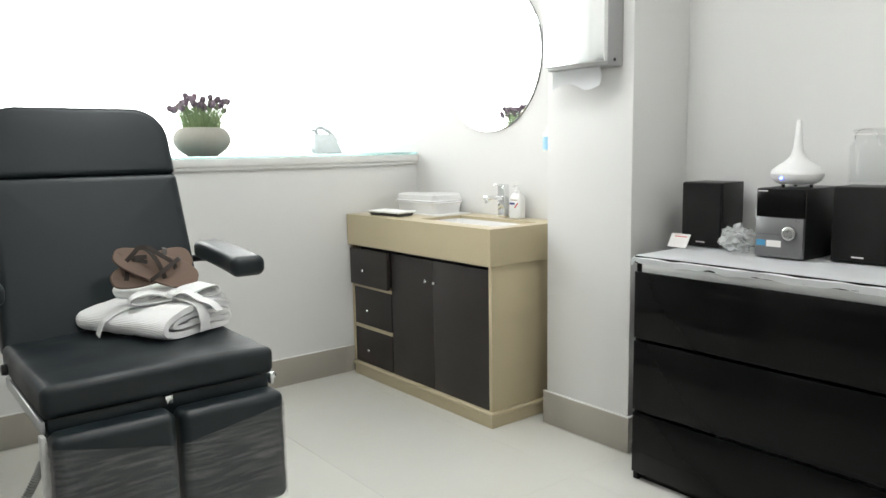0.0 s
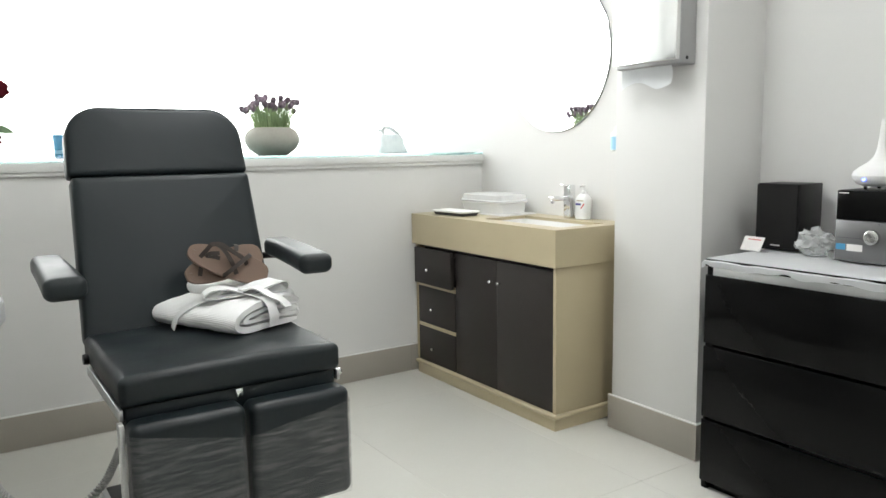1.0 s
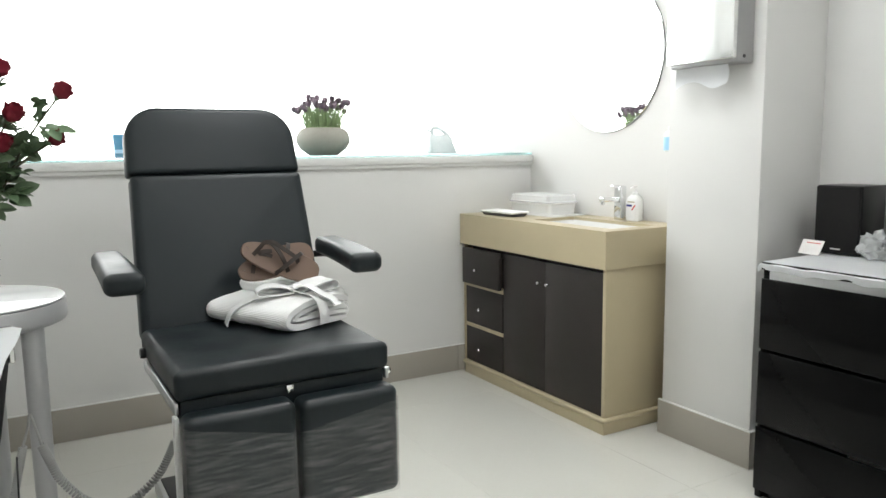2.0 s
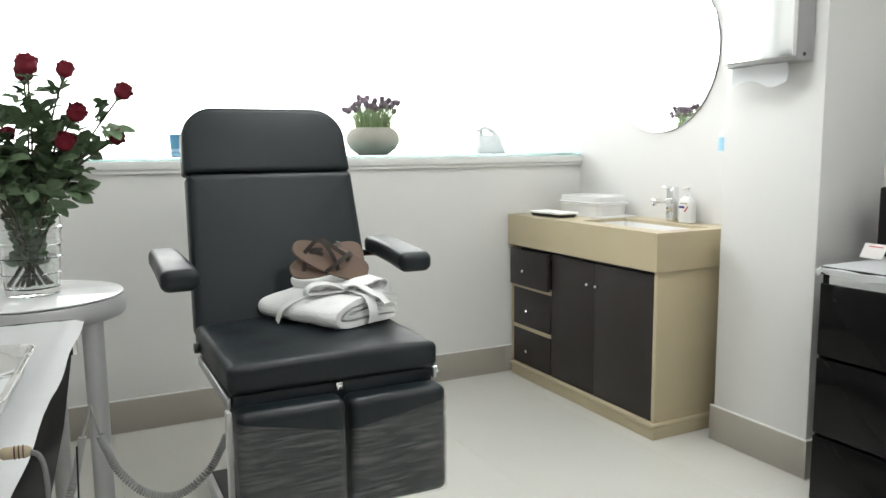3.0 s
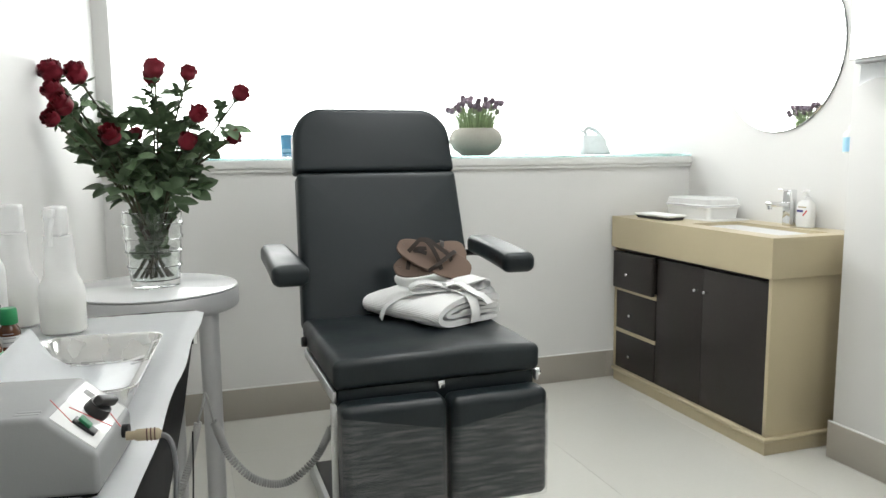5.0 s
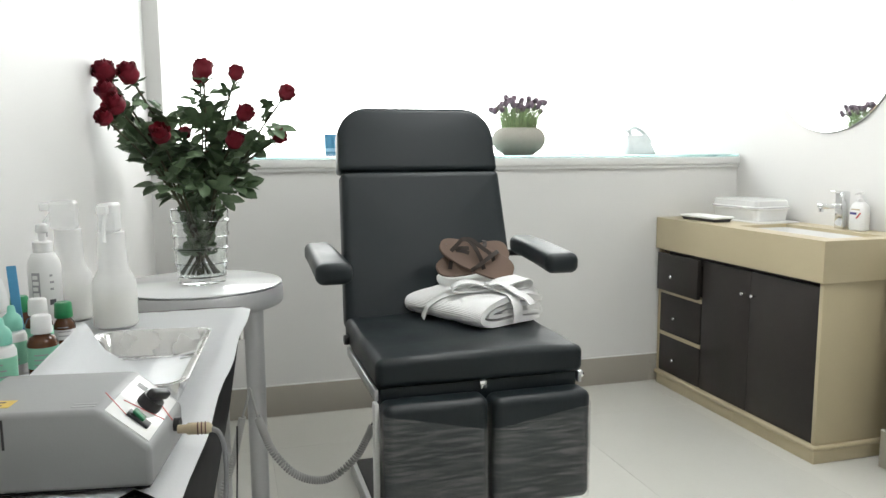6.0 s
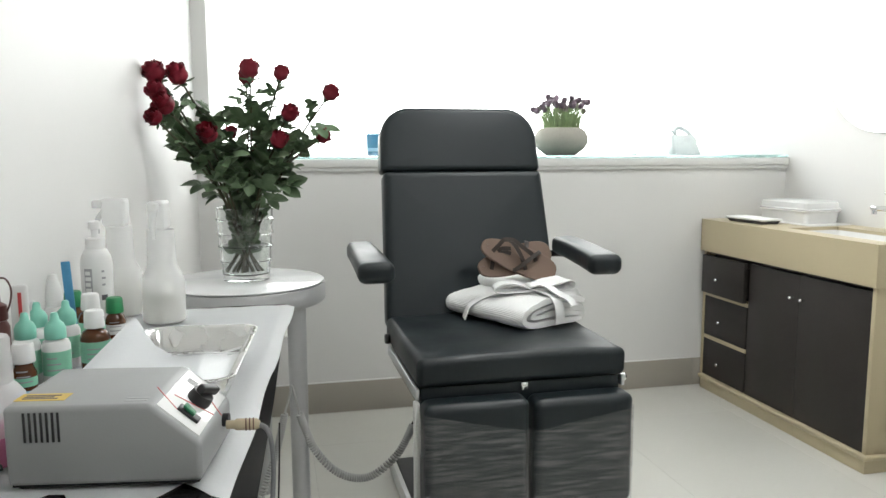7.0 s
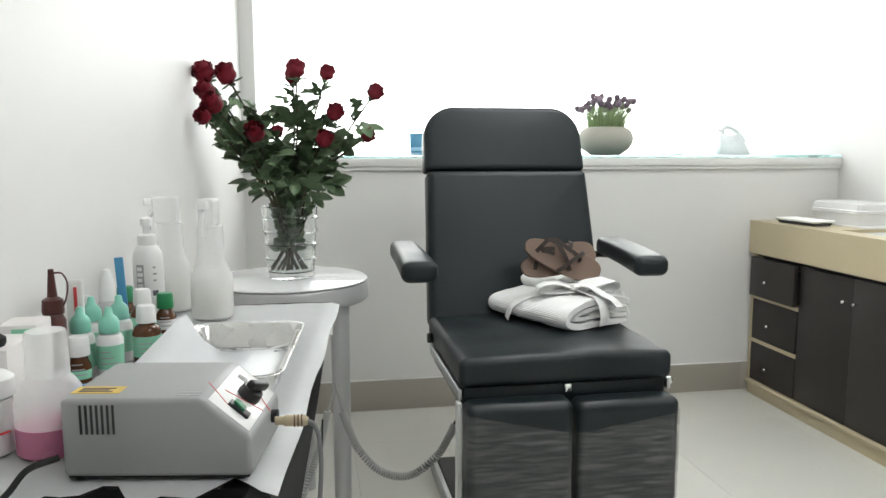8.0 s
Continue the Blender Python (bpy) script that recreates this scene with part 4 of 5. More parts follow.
ROSES = [(-0.342, 2.19, 1.323, 0.066), (-0.286, 2.20, 1.321, 0.068), (-0.335, 2.16, 1.272, 0.062), (-0.312, 2.12, 1.239, 0.064), (-0.336, 2.10, 1.207, 0.050),
         (-0.222, 2.19, 1.169, 0.064), (-0.178, 2.50, 1.181, 0.046), (-0.109, 2.36, 1.355, 0.068), (-0.122, 2.44, 1.340, 0.060), (-0.023, 2.40, 1.349, 0.058),
         (0.118, 2.40, 1.294, 0.060), (-0.004, 2.34, 1.234, 0.062), (-0.035, 2.32, 1.155, 0.062), (0.093, 2.42, 1.170, 0.056), (-0.100, 2.50, 1.127, 0.05)]
for k, (x, y, z, sz) in enumerate(ROSES):
    rose(k, (x, y, z), sz * 0.84, 13, (0.38, 0.42, 0.48)[k % 3])

# ---- trolley against the wall ----
ZTR = 0.845
tr = thing("trolley", (-0.22, 1.10, 0), "black clinic trolley covered with white disposable paper", "trolley")
tl = [(-0.166, -0.42), (0.0985, -0.42), (0.180, 0.428), (-0.166, 0.428)]
bm = bmesh.new()
lo_v = [bm.verts.new((x, y, 0.815)) for x, y in tl]
hi_v = [bm.verts.new((x, y, ZTR)) for x, y in tl]
for k in range(4):
    bm.faces.new((lo_v[k], lo_v[(k + 1) % 4], hi_v[(k + 1) % 4], hi_v[k]))
bm.faces.new(lo_v[::-1])
bm.faces.new(hi_v)
bmesh.ops.bevel(bm, geom=bm.edges[:], offset=0.004, segments=2, profile=0.5, affect="EDGES")
part("top", bm, M["gloss"], tr, "glossy black top")
bm = bmesh.new()
side = [(0.095, -0.41, 0.814), (0.175, 0.418, 0.814), (0.150, 0.418, 0.660), (0.070, -0.41, 0.500)]
f = bm.faces.new([bm.verts.new(p) for p in side])
bmesh.ops.solidify(bm, geom=[f], thickness=0.006)
part("side_panel", bm, M["dark_rubber"], tr, "tapering black side panel")
part("front_panel", bx((-0.160, -0.418, 0.50), (0.066, -0.412, 0.814), 0.001), M["dark_rubber"], tr)
for x, y in ((-0.15, -0.39), (0.06, -0.39), (-0.15, 0.37), (-0.02, 0.37)):
    leg = part("leg", bx((x - 0.012, y - 0.012, 0.055), (x + 0.012, y + 0.012, 0.8145), 0.003), M["gloss"], tr)
    part("caster", lathe([(0, -0.011), (0.022, -0.011), (0.026, -0.006), (0.026, 0.006), (0.022, 0.011), (0, 0.011)], 20, Matrix.Translation((x, y, 0.027)) @ pose(0, 0, 0, 90)), M["dark_rubber"], leg)
part("lower_shelf", bx((-0.138, -0.378, 0.24), (0.04, 0.36, 0.256), 0.003), M["gloss"], tr)
for x, y in ((0.172, 0.400), (0.096, -0.36)):
    part("corner_clip", bx((x - 0.004, y - 0.012, 0.790), (x + 0.008, y + 0.012, 0.842), 0.003), M["chrome"], tr, "chrome corner clip")

# paper sheet on the trolley, ragged at the near end, hanging a little over the open side
paper = thing("paper_sheet", (-0.22, 1.10, ZTR), "white crepe paper sheet covering the trolley top", "paper sheet")
bm = bmesh.new()
N1, N2 = 46, 22
grid = []
for i in range(N1 + 1):
    v = i / N1
    row = []
    for j in range(N2 + 1):
        u = j / N2
        y_near = -0.335 + 0.014 * math.sin(u * 16) + 0.010 * math.sin(u * 37 + 1) - 0.02 * u
        y_far = 0.545 - 0.118 * u
        y = y_near + (y_far - y_near) * v
        xr = 0.122 + 0.0961 * (y + 0.321) + 0.0015 * math.sin(y * 23)
        x = -0.167 + (xr + 0.167) * u
        edge = 0.1005 + 0.0961 * (y + 0.42)
        z = 0.0016 + 0.0012 * noise.noise(Vector((x * 22, y * 22, 0))) + 0.0006 * noise.noise(Vector((x * 70, y * 70, 0)))
        over = max(0.0, x - edge) + max(0.0, y - 0.41) * 0.5
        z -= over * 0.55
        if v > 0.999:
            z += 0.003
        row.append(bm.verts.new((x, y, z)))
    grid.append(row)
for i in range(N1):
    for j in range(N2):
        bm.faces.new((grid[i][j], grid[i][j + 1], grid[i + 1][j + 1], grid[i + 1][j]))
bmesh.ops.solidify(bm, geom=bm.faces[:], thickness=0.0008)
part("sheet", bm, M["paper"], paper)
PZ = ZTR + 0.0035

# ---- drill control box ----
drill = thing("drill_control_box", (-0.124, 0.760, PZ), "light grey podiatry drill control box with sloping panel", "control box", rz=-9.0)
prof = [(-0.154, 0.003), (0.0, 0.003), (0.0, 0.036), (-0.039, 0.069), (-0.154, 0.069)]
bm = bmesh.new()
fr = [bm.verts.new((x, 0.0, z)) for x, z in prof]
bk = [bm.verts.new((x, 0.112, z)) for x, z in prof]
for k in range(5):
    bm.faces.new((fr[k], fr[(k + 1) % 5], bk[(k + 1) % 5], bk[k]))
bm.faces.new(fr[::-1])
bm.faces.new(bk)
bmesh.ops.bevel(bm, geom=bm.edges[:], offset=0.0045, segments=4, profile=0.5, affect="EDGES")
part("case", bm, M["grey"], drill)
for i in range(4):
    part("foot", lathe([(0, 0), (0.006, 0), (0.006, 0.0035), (0, 0.0035)], 12, Matrix.Translation(((-0.143, -0.011)[i % 2], (0.01, 0.10)[i // 2], -0.0004))), M["dark_rubber"], drill)
part("base_seam", bx((-0.151, 0.003, 0.0014), (-0.003, 0.109, 0.0032), 0), M["dark_rubber"], drill)
for i in range(7):
    x = -0.138 + i * 0.0044
    part("vent_slot", bx((x, -0.0007, 0.040), (x + 0.0018, 0.0020, 0.0645), 0), M["blackplastic"], drill)
slope = pose(-0.0195, 0.056, 0.0527, 0, 40.2, 0)
panel = part("panel", bx((-0.0215, -0.049, -0.001), (0.0215, 0.049, 0.0006), 0.0004, m=slope), M["ceramic"], drill, "glossy white control panel")
part("panel_line", bx((-0.020, -0.008, 0.0006), (0.020, -0.007, 0.0010), 0, m=slope @ pose(0, 0, 0, 0, 0, 22)), M["print_red"], panel)
part("panel_line", bx((-0.016, 0.024, 0.0006), (0.016, 0.025, 0.0010), 0, m=slope @ pose(0, 0, 0, 0, 0, -38)), M["print_red"], panel)
part("panel_line", bx((-0.018, -0.034, 0.0006), (0.010, -0.0332, 0.0010), 0, m=slope @ pose(0, 0, 0, 0, 0, -25)), M["print_red"], panel)
for i in range(4):
    part("print_bar", bx((-0.016, 0.034 - 0.003 * i, 0.0006), (-0.006 + 0.003 * (i % 2), 0.0352 - 0.003 * i, 0.0009), 0, m=slope), M["print_grey"], panel)
kn = part("dial_knob", lathe([(0, 0.0006), (0.0105, 0.0006), (0.0110, 0.003), (0.0098, 0.010), (0, 0.011)], 24, slope @ Matrix.Translation((0.003, 0.004, 0))), M["blackplastic"], panel, "black dial knob")
part("dial_lever", bx((-0.004, -0.011, 0.010), (0.004, 0.014, 0.0185), 0.0025, 3, slope @ Matrix.Translation((0.003, 0.004, 0)) @ pose(0, 0, 0, 0, 0, -28)), M["blackplastic"], kn)
sw = part("switch_frame", bx((-0.0105, -0.0055, 0.0006), (0.0105, 0.0055, 0.0035), 0.001, m=slope @ Matrix.Translation((0.004, -0.030, 0))), M["blackplastic"], panel, "black switch frame")
part("rocker", bx((-0.0085, -0.004, 0.0036), (0.0035, 0.004, 0.0065), 0.001, m=slope @ Matrix.Translation((0.004, -0.030, 0)) @ pose(0, 0, 0, 0, 8, 0)), M["green_switch"], sw, "green rocker")
st = part("warning_sticker", bx((-0.152, 0.016, 0.0690), (-0.112, 0.034, 0.0694), 0, m=None), M["yellow"], drill, "yellow warning sticker with dark bars")
for i in range(3):
    part("print_bar", bx((-0.147, 0.0195 + 0.004 * i, 0.0694), (-0.119 - 0.004 * (i % 2), 0.0215 + 0.004 * i, 0.0697), 0), M["print_dark"], st)
for i in range(2):
    part("print_bar", bx((-0.062, 0.010 + 0.006 * i, 0.0690), (-0.044, 0.013 + 0.006 * i, 0.0693), 0), M["print_grey"], drill)
soc = part("socket", lathe([(0, 0), (0.0062, 0), (0.0062, 0.006), (0.004, 0.006), (0, 0.006)], 16, Matrix.Translation((-0.0005, 0.080, 0.026)) @ pose(0, 0, 0, 0, 90, 0)), M["blackplastic"], drill)
plug = thing("drill_cable", (-0.1080, 0.8290, PZ), "beige plug with grey cable from the drill box", "cable")
plug.matrix_world = plug.matrix_world @ Matrix.Diagonal((0.82, 0.82, 0.95, 1))
part("plug", tube(smooth_line([(0.0, 0.0, 0.026), (0.014, -0.002, 0.026), (0.030, -0.003, 0.0255), (0.036, -0.004, 0.025)], 16), [0.0042] * 4 + [0.0056] * 8 + [0.005, 0.0045, 0.004, 0.0036], 14), M["beige_plug"], plug, "beige ribbed plug")
for i in range(3):
    part("ring", lathe([(0.0050, -0.0009), (0.0062, -0.0006), (0.0062, 0.0006), (0.0050, 0.0009)], 14, Matrix.Translation((0.021 + 0.004 * i, -0.0025, 0.0257)) @ pose(0, 0, 0, 0, 90, 0)), M["brown"], plug)
part("cord", tube(smooth_line([(0.034, -0.004, 0.025), (0.043, -0.007, 0.021), (0.048, -0.014, 0.008), (0.049, -0.026, -0.02), (0.044, -0.055, -0.06), (0.034, -0.10, -0.11), (0.02, -0.16, -0.19)], 40), 0.0027, 10), M["dark_cable"], plug)
pc = thing("power_cord", (-0.293, 0.775, PZ), "black power cord curling on the trolley paper", "cable")
part("cord", tube(smooth_line([(0.014, 0.01, 0.02), (-0.004, -0.006, 0.018), (-0.014, -0.020, 0.006), (-0.018, -0.05, 0.0035), (-0.015, -0.09, 0.003)], 30), 0.0028, 8), M["dark_rubber"], pc)

# ---- steel instrument tray with paper lining ----
tray = thing("instrument_tray", (-0.170, 1.068, PZ), "shallow stainless steel instrument tray lined with paper", "tray", rz=-5.0)
o = rrect(0.144, 0.258, (0.022,) * 4, 7)
part("pan", slab(o, [(0.020, 0.0), (0.012, 0.003), (0.004, 0.032), (0.0, 0.0345), (-0.003, 0.0345), (-0.0035, 0.036), (0.002, 0.0362), (0.006, 0.033), (0.0135, 0.0045), (0.022, 0.0018)]), M["steel"], tray)
bm = slab(rrect(0.110, 0.216, (0.01,) * 4, 4), [(0.0, 0.0022), (0.0, 0.0032), (0.02, 0.0036)], deform=lambda co: co + Vector((0, 0, 0.0008 * noise.noise(co * 40))))
part("paper_lining", bm, M["paper"], tray, "white paper lining")
for cx, cy, s in ((-0.045, 0.085, 1.0), (-0.020, 0.088, 0.8)):
    part("spoon_bowl", lathe([(0, 0.004), (0.010 * s, 0.005), (0.015 * s, 0.009), (0.013 * s, 0.0095), (0, 0.0065)], 20, Matrix.Translation((cx, cy, 0)) @ Matrix.Diagonal((1.3, 0.8, 1, 1))), M["chrome"], tray, "small steel dish")
part("probe", tube([(-0.012, 0.089, 0.008), (0.03, 0.092, 0.007), (0.056, 0.094, 0.013)], 0.0016, 8), M["chrome"], tray)
fold = thing("folded_paper", (-0.22, 1.06, PZ), "white paper sheet in the tray, one corner standing up", "paper")
bm = bmesh.new()
gr = []
for i in range(13):
    u = i / 12
    row = []
    for (x, z), up in zip(((-0.052, 0.034), (-0.040, 0.039), (-0.026, 0.0415), (-0.014, 0.036), (0.000, 0.022), (0.016, 0.010), (0.040, 0.0068), (0.062, 0.0060)), (1.0, 0.7, 0.35, 0.12, 0.0, 0.0, 0.0, 0.0)):
        peak = u ** 1.6
        row.append(bm.verts.new((x + 0.028 * up * peak + 0.004 * u, -0.098 + 0.198 * u, z + 0.026 * up * peak + 0.0008 * noise.noise(Vector((u * 9, x * 60, 2))))))
    gr.append(row)
for a, b in zip(gr, gr[1:]):
    for k in range(7):
        bm.faces.new((a[k], b[k], b[k + 1], a[k + 1]))
bmesh.ops.solidify(bm, geom=bm.faces[:], thickness=0.0007)
part("sheet", bm, M["paper"], fold)


# ---- bottles on the trolley ----
def label_band(parent, r, z0, z1, material, a0, a1, name="label", text=""):
    bm = bmesh.new()
    n = 14
    q = []
    for k in range(n + 1):
        a = radians(a0 + (a1 - a0) * k / n)
        q.append([bm.verts.new((rr * math.cos(a), rr * math.sin(a), z)) for rr, z in ((r + 0.0002, z0), (r + 0.0006, z0), (r + 0.0006, z1), (r + 0.0002, z1))])
    for a, b in zip(q, q[1:]):
        for k in range(4):
            bm.faces.new((a[k], a[(k + 1) % 4], b[(k + 1) % 4], b[k]))
    return part(name, bm, material, parent, text)


def dropper_bottle(x, y, h=0.054, r=0.0155, face=-60):
    ob = thing("dropper_bottle", (x, y, PZ), "white plastic dropper bottle with mint green cap and label", "bottle", "mint capped bottles")
    part("body", lathe([(0, 0), (r - 0.002, 0), (r, 0.002), (r, h - 0.006), (r - 0.002, h - 0.001), (r - 0.005, h), (0.009, h + 0.001), (0.009, h + 0.004), (0, h + 0.004)], 28), M["wplastic"], ob)
    part("cap", lathe([(0.0, h + 0.0015), (0.0114, h + 0.0015), (0.0118, h + 0.003), (0.0116, h + 0.014), (0.0094, h + 0.019), (0.0052, h + 0.023), (0.0042, h + 0.030), (0.003, h + 0.032), (0, h + 0.032)], 24), M["mint"], ob, "mint green dropper cap")
    l = label_band(ob, r, 0.014, h - 0.012, M["mint_label"], face - 70, face + 70)
    for i in range(3):
        label_band(l, r + 0.0005, 0.020 + 0.007 * i, 0.0215 + 0.007 * i, M["print_grey"], face - 40, face + 25 - 12 * i, "print_bar")
    return ob


dropper_bottle(-0.347, 1.090)
dropper_bottle(-0.313, 1.083, face=-75)
dropper_bottle(-0.352, 1.155, face=-50)
dropper_bottle(-0.320, 1.160, face=-80)


def amber_bottle(x, y, capm, r=0.0165, h=0.05, text="", lab=None, grp="amber bottles"):
    ob = thing("amber_bottle", (x, y, PZ), text, "bottle", grp)
    part("body", lathe([(0, 0), (r - 0.002, 0), (r, 0.002), (r, h - 0.010), (r - 0.003, h - 0.003), (0.009, h), (0.0085, h + 0.006), (0, h + 0.006)], 28), M["amber"], ob, "dark amber glass")
    part("cap", lathe([(0, h + 0.002), (0.0118, h + 0.002), (0.0122, h + 0.004), (0.0112, h + 0.022), (0.0095, h + 0.024), (0, h + 0.024)], 28), capm, ob)
    l = label_band(ob, r, 0.012, h - 0.014, lab or M["mint_label"], -150, 10)
    for i in range(3):
        label_band(l, r + 0.0005, 0.017 + 0.006 * i, 0.0183 + 0.006 * i, M["print_grey"], -110, -40 - 10 * i, "print_bar")
    return ob


amber_bottle(-0.283, 1.140, M["wplastic"], 0.0175, 0.052, "amber glass bottle with white cap and pale green label")
amber_bottle(-0.308, 1.237, M["wplastic"], 0.0165, 0.056, "amber glass bottle with a white screw cap")
amber_bottle(-0.342, 1.287, M["green"], 0.0145, 0.052, "amber glass bottle with dark green cap")
amber_bottle(-0.288, 1.290, M["green"], 0.0145, 0.040, "small amber bottle with bright green cap, white label", M["wplastic"])
amber_bottle(-0.338, 1.048, M["wplastic"], 0.0125, 0.036, "amber glass bottle with white cap behind the jar")

pump = thing("pump_bottle", (-0.323, 1.356, PZ), "tall white pump bottle with printed grey panel", "bottle")
part("body", lathe([(0, 0), (0.0205, 0), (0.0225, 0.003), (0.0225, 0.105), (0.021, 0.116), (0.016, 0.126), (0.0125, 0.128), (0, 0.128)], 32), M["wplastic"], pump)
part("collar", lathe([(0, 0.1282), (0.0135, 0.1282), (0.0135, 0.143), (0.011, 0.145), (0, 0.145)], 24), M["wplastic"], pump)
part("pump_head", lathe([(0, 0.1452), (0.005, 0.1452), (0.0055, 0.156), (0.0085, 0.158), (0.0085, 0.168), (0.006, 0.170), (0, 0.170)], 20), M["wplastic"], pump)
part("nozzle", tube([(0, 0, 0.164), (-0.006, 0.02, 0.165), (-0.010, 0.034, 0.160)], [0.0042, 0.0036, 0.003], 10), M["wplastic"], pump)
l = label_band(pump, 0.0225, 0.045, 0.100, M["print_grey"], -125, -95, "label", "narrow grey printed panel")
for i in range(6):
    label_band(l, 0.0230, 0.048 + 0.0085 * i, 0.0535 + 0.0085 * i, M["wplastic"], -121, -99 - 3 * (i % 2), "print_bar")
for i, (z, w) in enumerate(((0.096, 10), (0.086, 14), (0.076, 12))):
    label_band(pump, 0.0225, z - 0.002, z + 0.001, M["print_grey"], -62, -62 + w, "print_bar")
label_band(pump, 0.0225, 0.052, 0.060, M["print_dark"], -66, -44, "print_bar")


def spray_bottle(x, y, turn, text):
    ob = thing("spray_bottle", (x, y, PZ), text, "bottle", "translucent spray bottles", rz=turn)
    part("body", lathe([(0, 0), (0.029, 0), (0.033, 0.004), (0.0335, 0.062), (0.032, 0.074), (0.027, 0.083), (0.0230, 0.092), (0.0215, 0.120), (0.0205, 0.150), (0, 0.150)], 36), M["frost"], ob, "translucent milky body")
    part("liquid", lathe([(0, 0.002), (0.028, 0.002), (0.0318, 0.006), (0.0322, 0.052), (0, 0.052)], 32), M["liquid"], ob, "pale liquid")
    part("sprayer", rbox((0.040, 0.026, 0.046), 0.006, (3, 3, 3), None, Matrix.Translation((0.004, 0, 0.173))), M["frost"], ob, "translucent sprayer head")
    part("nozzle", bx((0.024, -0.008, 0.180), (0.040, 0.008, 0.193), 0.003), M["frost"], ob)
    part("trigger", tube(smooth_line([(0.022, 0, 0.178), (0.034, 0, 0.160), (0.036, 0, 0.138)], 8), 0.0045, 8), M["frost"], ob)
    part("sticker", bx((-0.020, -0.0342, 0.040), (-0.008, -0.0330, 0.056), 0), M["print_grey"], ob, "small printed sticker")
    return ob


spray_bottle(-0.236, 1.405, -100, "tall translucent spray bottle with milky liquid")
spray_bottle(-0.312, 1.480, 170, "tall translucent spray bottle standing beside the wall")

pinkb = thing("pink_bottle", (-0.307, 0.856, PZ), "translucent wide-capped bottle partly full of pink liquid", "bottle")
part("liquid", lathe([(0, 0.0), (0.0255, 0.0), (0.0288, 0.003), (0.0288, 0.0268), (0, 0.0270)], 36), M["pink"], pinkb, "pink liquid")
part("body", lathe([(0.0288, 0.0272), (0.0288, 0.046), (0.027, 0.058), (0.0215, 0.066), (0.0178, 0.070), (0, 0.070)], 36), M["frost"], pinkb, "translucent body")
part("cap", lathe([(0, 0.0702), (0.0180, 0.0702), (0.0185, 0.073), (0.0176, 0.108), (0.0162, 0.111), (0, 0.111)], 32), M["frost"], pinkb, "translucent tall cap")
jar = thing("white_jar", (-0.362, 0.862, PZ), "white plastic jar with a domed lid", "jar")
part("body", lathe([(0, 0), (0.021, 0), (0.0225, 0.002), (0.0225, 0.050), (0, 0.052)], 32), M["wplastic"], jar)
part("lid", lathe([(0, 0.0522), (0.0235, 0.0522), (0.0240, 0.056), (0.0235, 0.068), (0.019, 0.072), (0, 0.073)], 32), M["wplastic"], jar)
label_band(jar, 0.0225, 0.020, 0.022, M["print_red"], -120, -20, "print_bar")
cart = thing("carton_box", (-0.370, 0.923, PZ), "small white printed carton box", "box")
part("carton", bx((-0.018, -0.035, 0), (0.018, 0.035, 0.086), 0.001), M["carton"], cart)
for i in range(3):
    part("print_bar", bx((-0.016, -0.0356, 0.040 + 0.012 * i), (0.012, -0.0350, 0.0425 + 0.012 * i), 0), M["print_grey"], cart)
dk = thing("black_stopper", (-0.370, 0.905, PZ + 0.0865), "small black round stopper lying on the carton", "stopper")
part("stopper", lathe([(0, 0), (0.010, 0), (0.0115, 0.003), (0.0115, 0.008), (0.006, 0.012), (0, 0.012)], 20), M["dark_rubber"], dk)
pk = thing("green_packet", (-0.369, 0.982, PZ), "white packet with a green printed corner", "box")
part("packet", bx((-0.019, -0.022, 0), (0.019, 0.022, 0.094), 0.002), M["carton"], pk)
part("print_bar", bx((-0.005, -0.0226, 0.075), (0.018, -0.0220, 0.090), 0), M["mint_label"], pk)
br = thing("brown_applicator_bottle", (-0.366, 1.030, PZ), "dark brown applicator bottle with long spout and looped cap", "bottle")
br.matrix_world = br.matrix_world @ Matrix.Diagonal((1.0, 1.0, 1.10, 1))
bmx = Matrix.Translation((0.0, 0.03, 0))
part("body", lathe([(0, 0), (0.012, 0), (0.013, 0.002), (0.013, 0.070), (0.010, 0.076), (0, 0.077)], 24, bmx), M["brown"], br)
part("collar", lathe([(0, 0.0772), (0.0115, 0.0772), (0.012, 0.080), (0.0112, 0.092), (0.006, 0.095), (0, 0.095)], 24, bmx), M["brown"], br)
part("spout", lathe([(0, 0.0952), (0.0055, 0.0952), (0.0032, 0.122), (0.0030, 0.124), (0, 0.124)], 16, bmx), M["brown"], br)
part("cap_loop", tube(smooth_line([(0.003, 0.03, 0.120), (0.012, 0.03, 0.119), (0.017, 0.03, 0.108), (0.015, 0.03, 0.094), (0.011, 0.03, 0.085)], 18), 0.0011, 6), M["brown"], br)
tb = thing("ointment_tube", (-0.361, 1.079, PZ), "white and red ointment tube standing on its cap", "tube")
tbm = Matrix.Translation((0.0, 0.045, 0))
part("tube", rbox((0.020, 0.010, 0.095), 0.004, (3, 2, 4), lambda co: Vector((co.x, co.y * (1 - 0.6 * (co.z + 0.037) / 0.075), co.z)), tbm @ Matrix.Translation((0, 0, 0.066))), M["wplastic"], tb)
part("cap", lathe([(0, 0), (0.008, 0), (0.0085, 0.002), (0.0085, 0.018), (0, 0.019)], 18, tbm), M["navy"], tb, "dark blue cap")
part("print_bar", bx((0.000, 0.0388, 0.075), (0.004, 0.0396, 0.105), 0), M["print_red"], tb)
nz = thing("nozzle_bottle", (-0.353, 1.237, PZ), "white squeeze bottle with a pointed nozzle", "bottle")
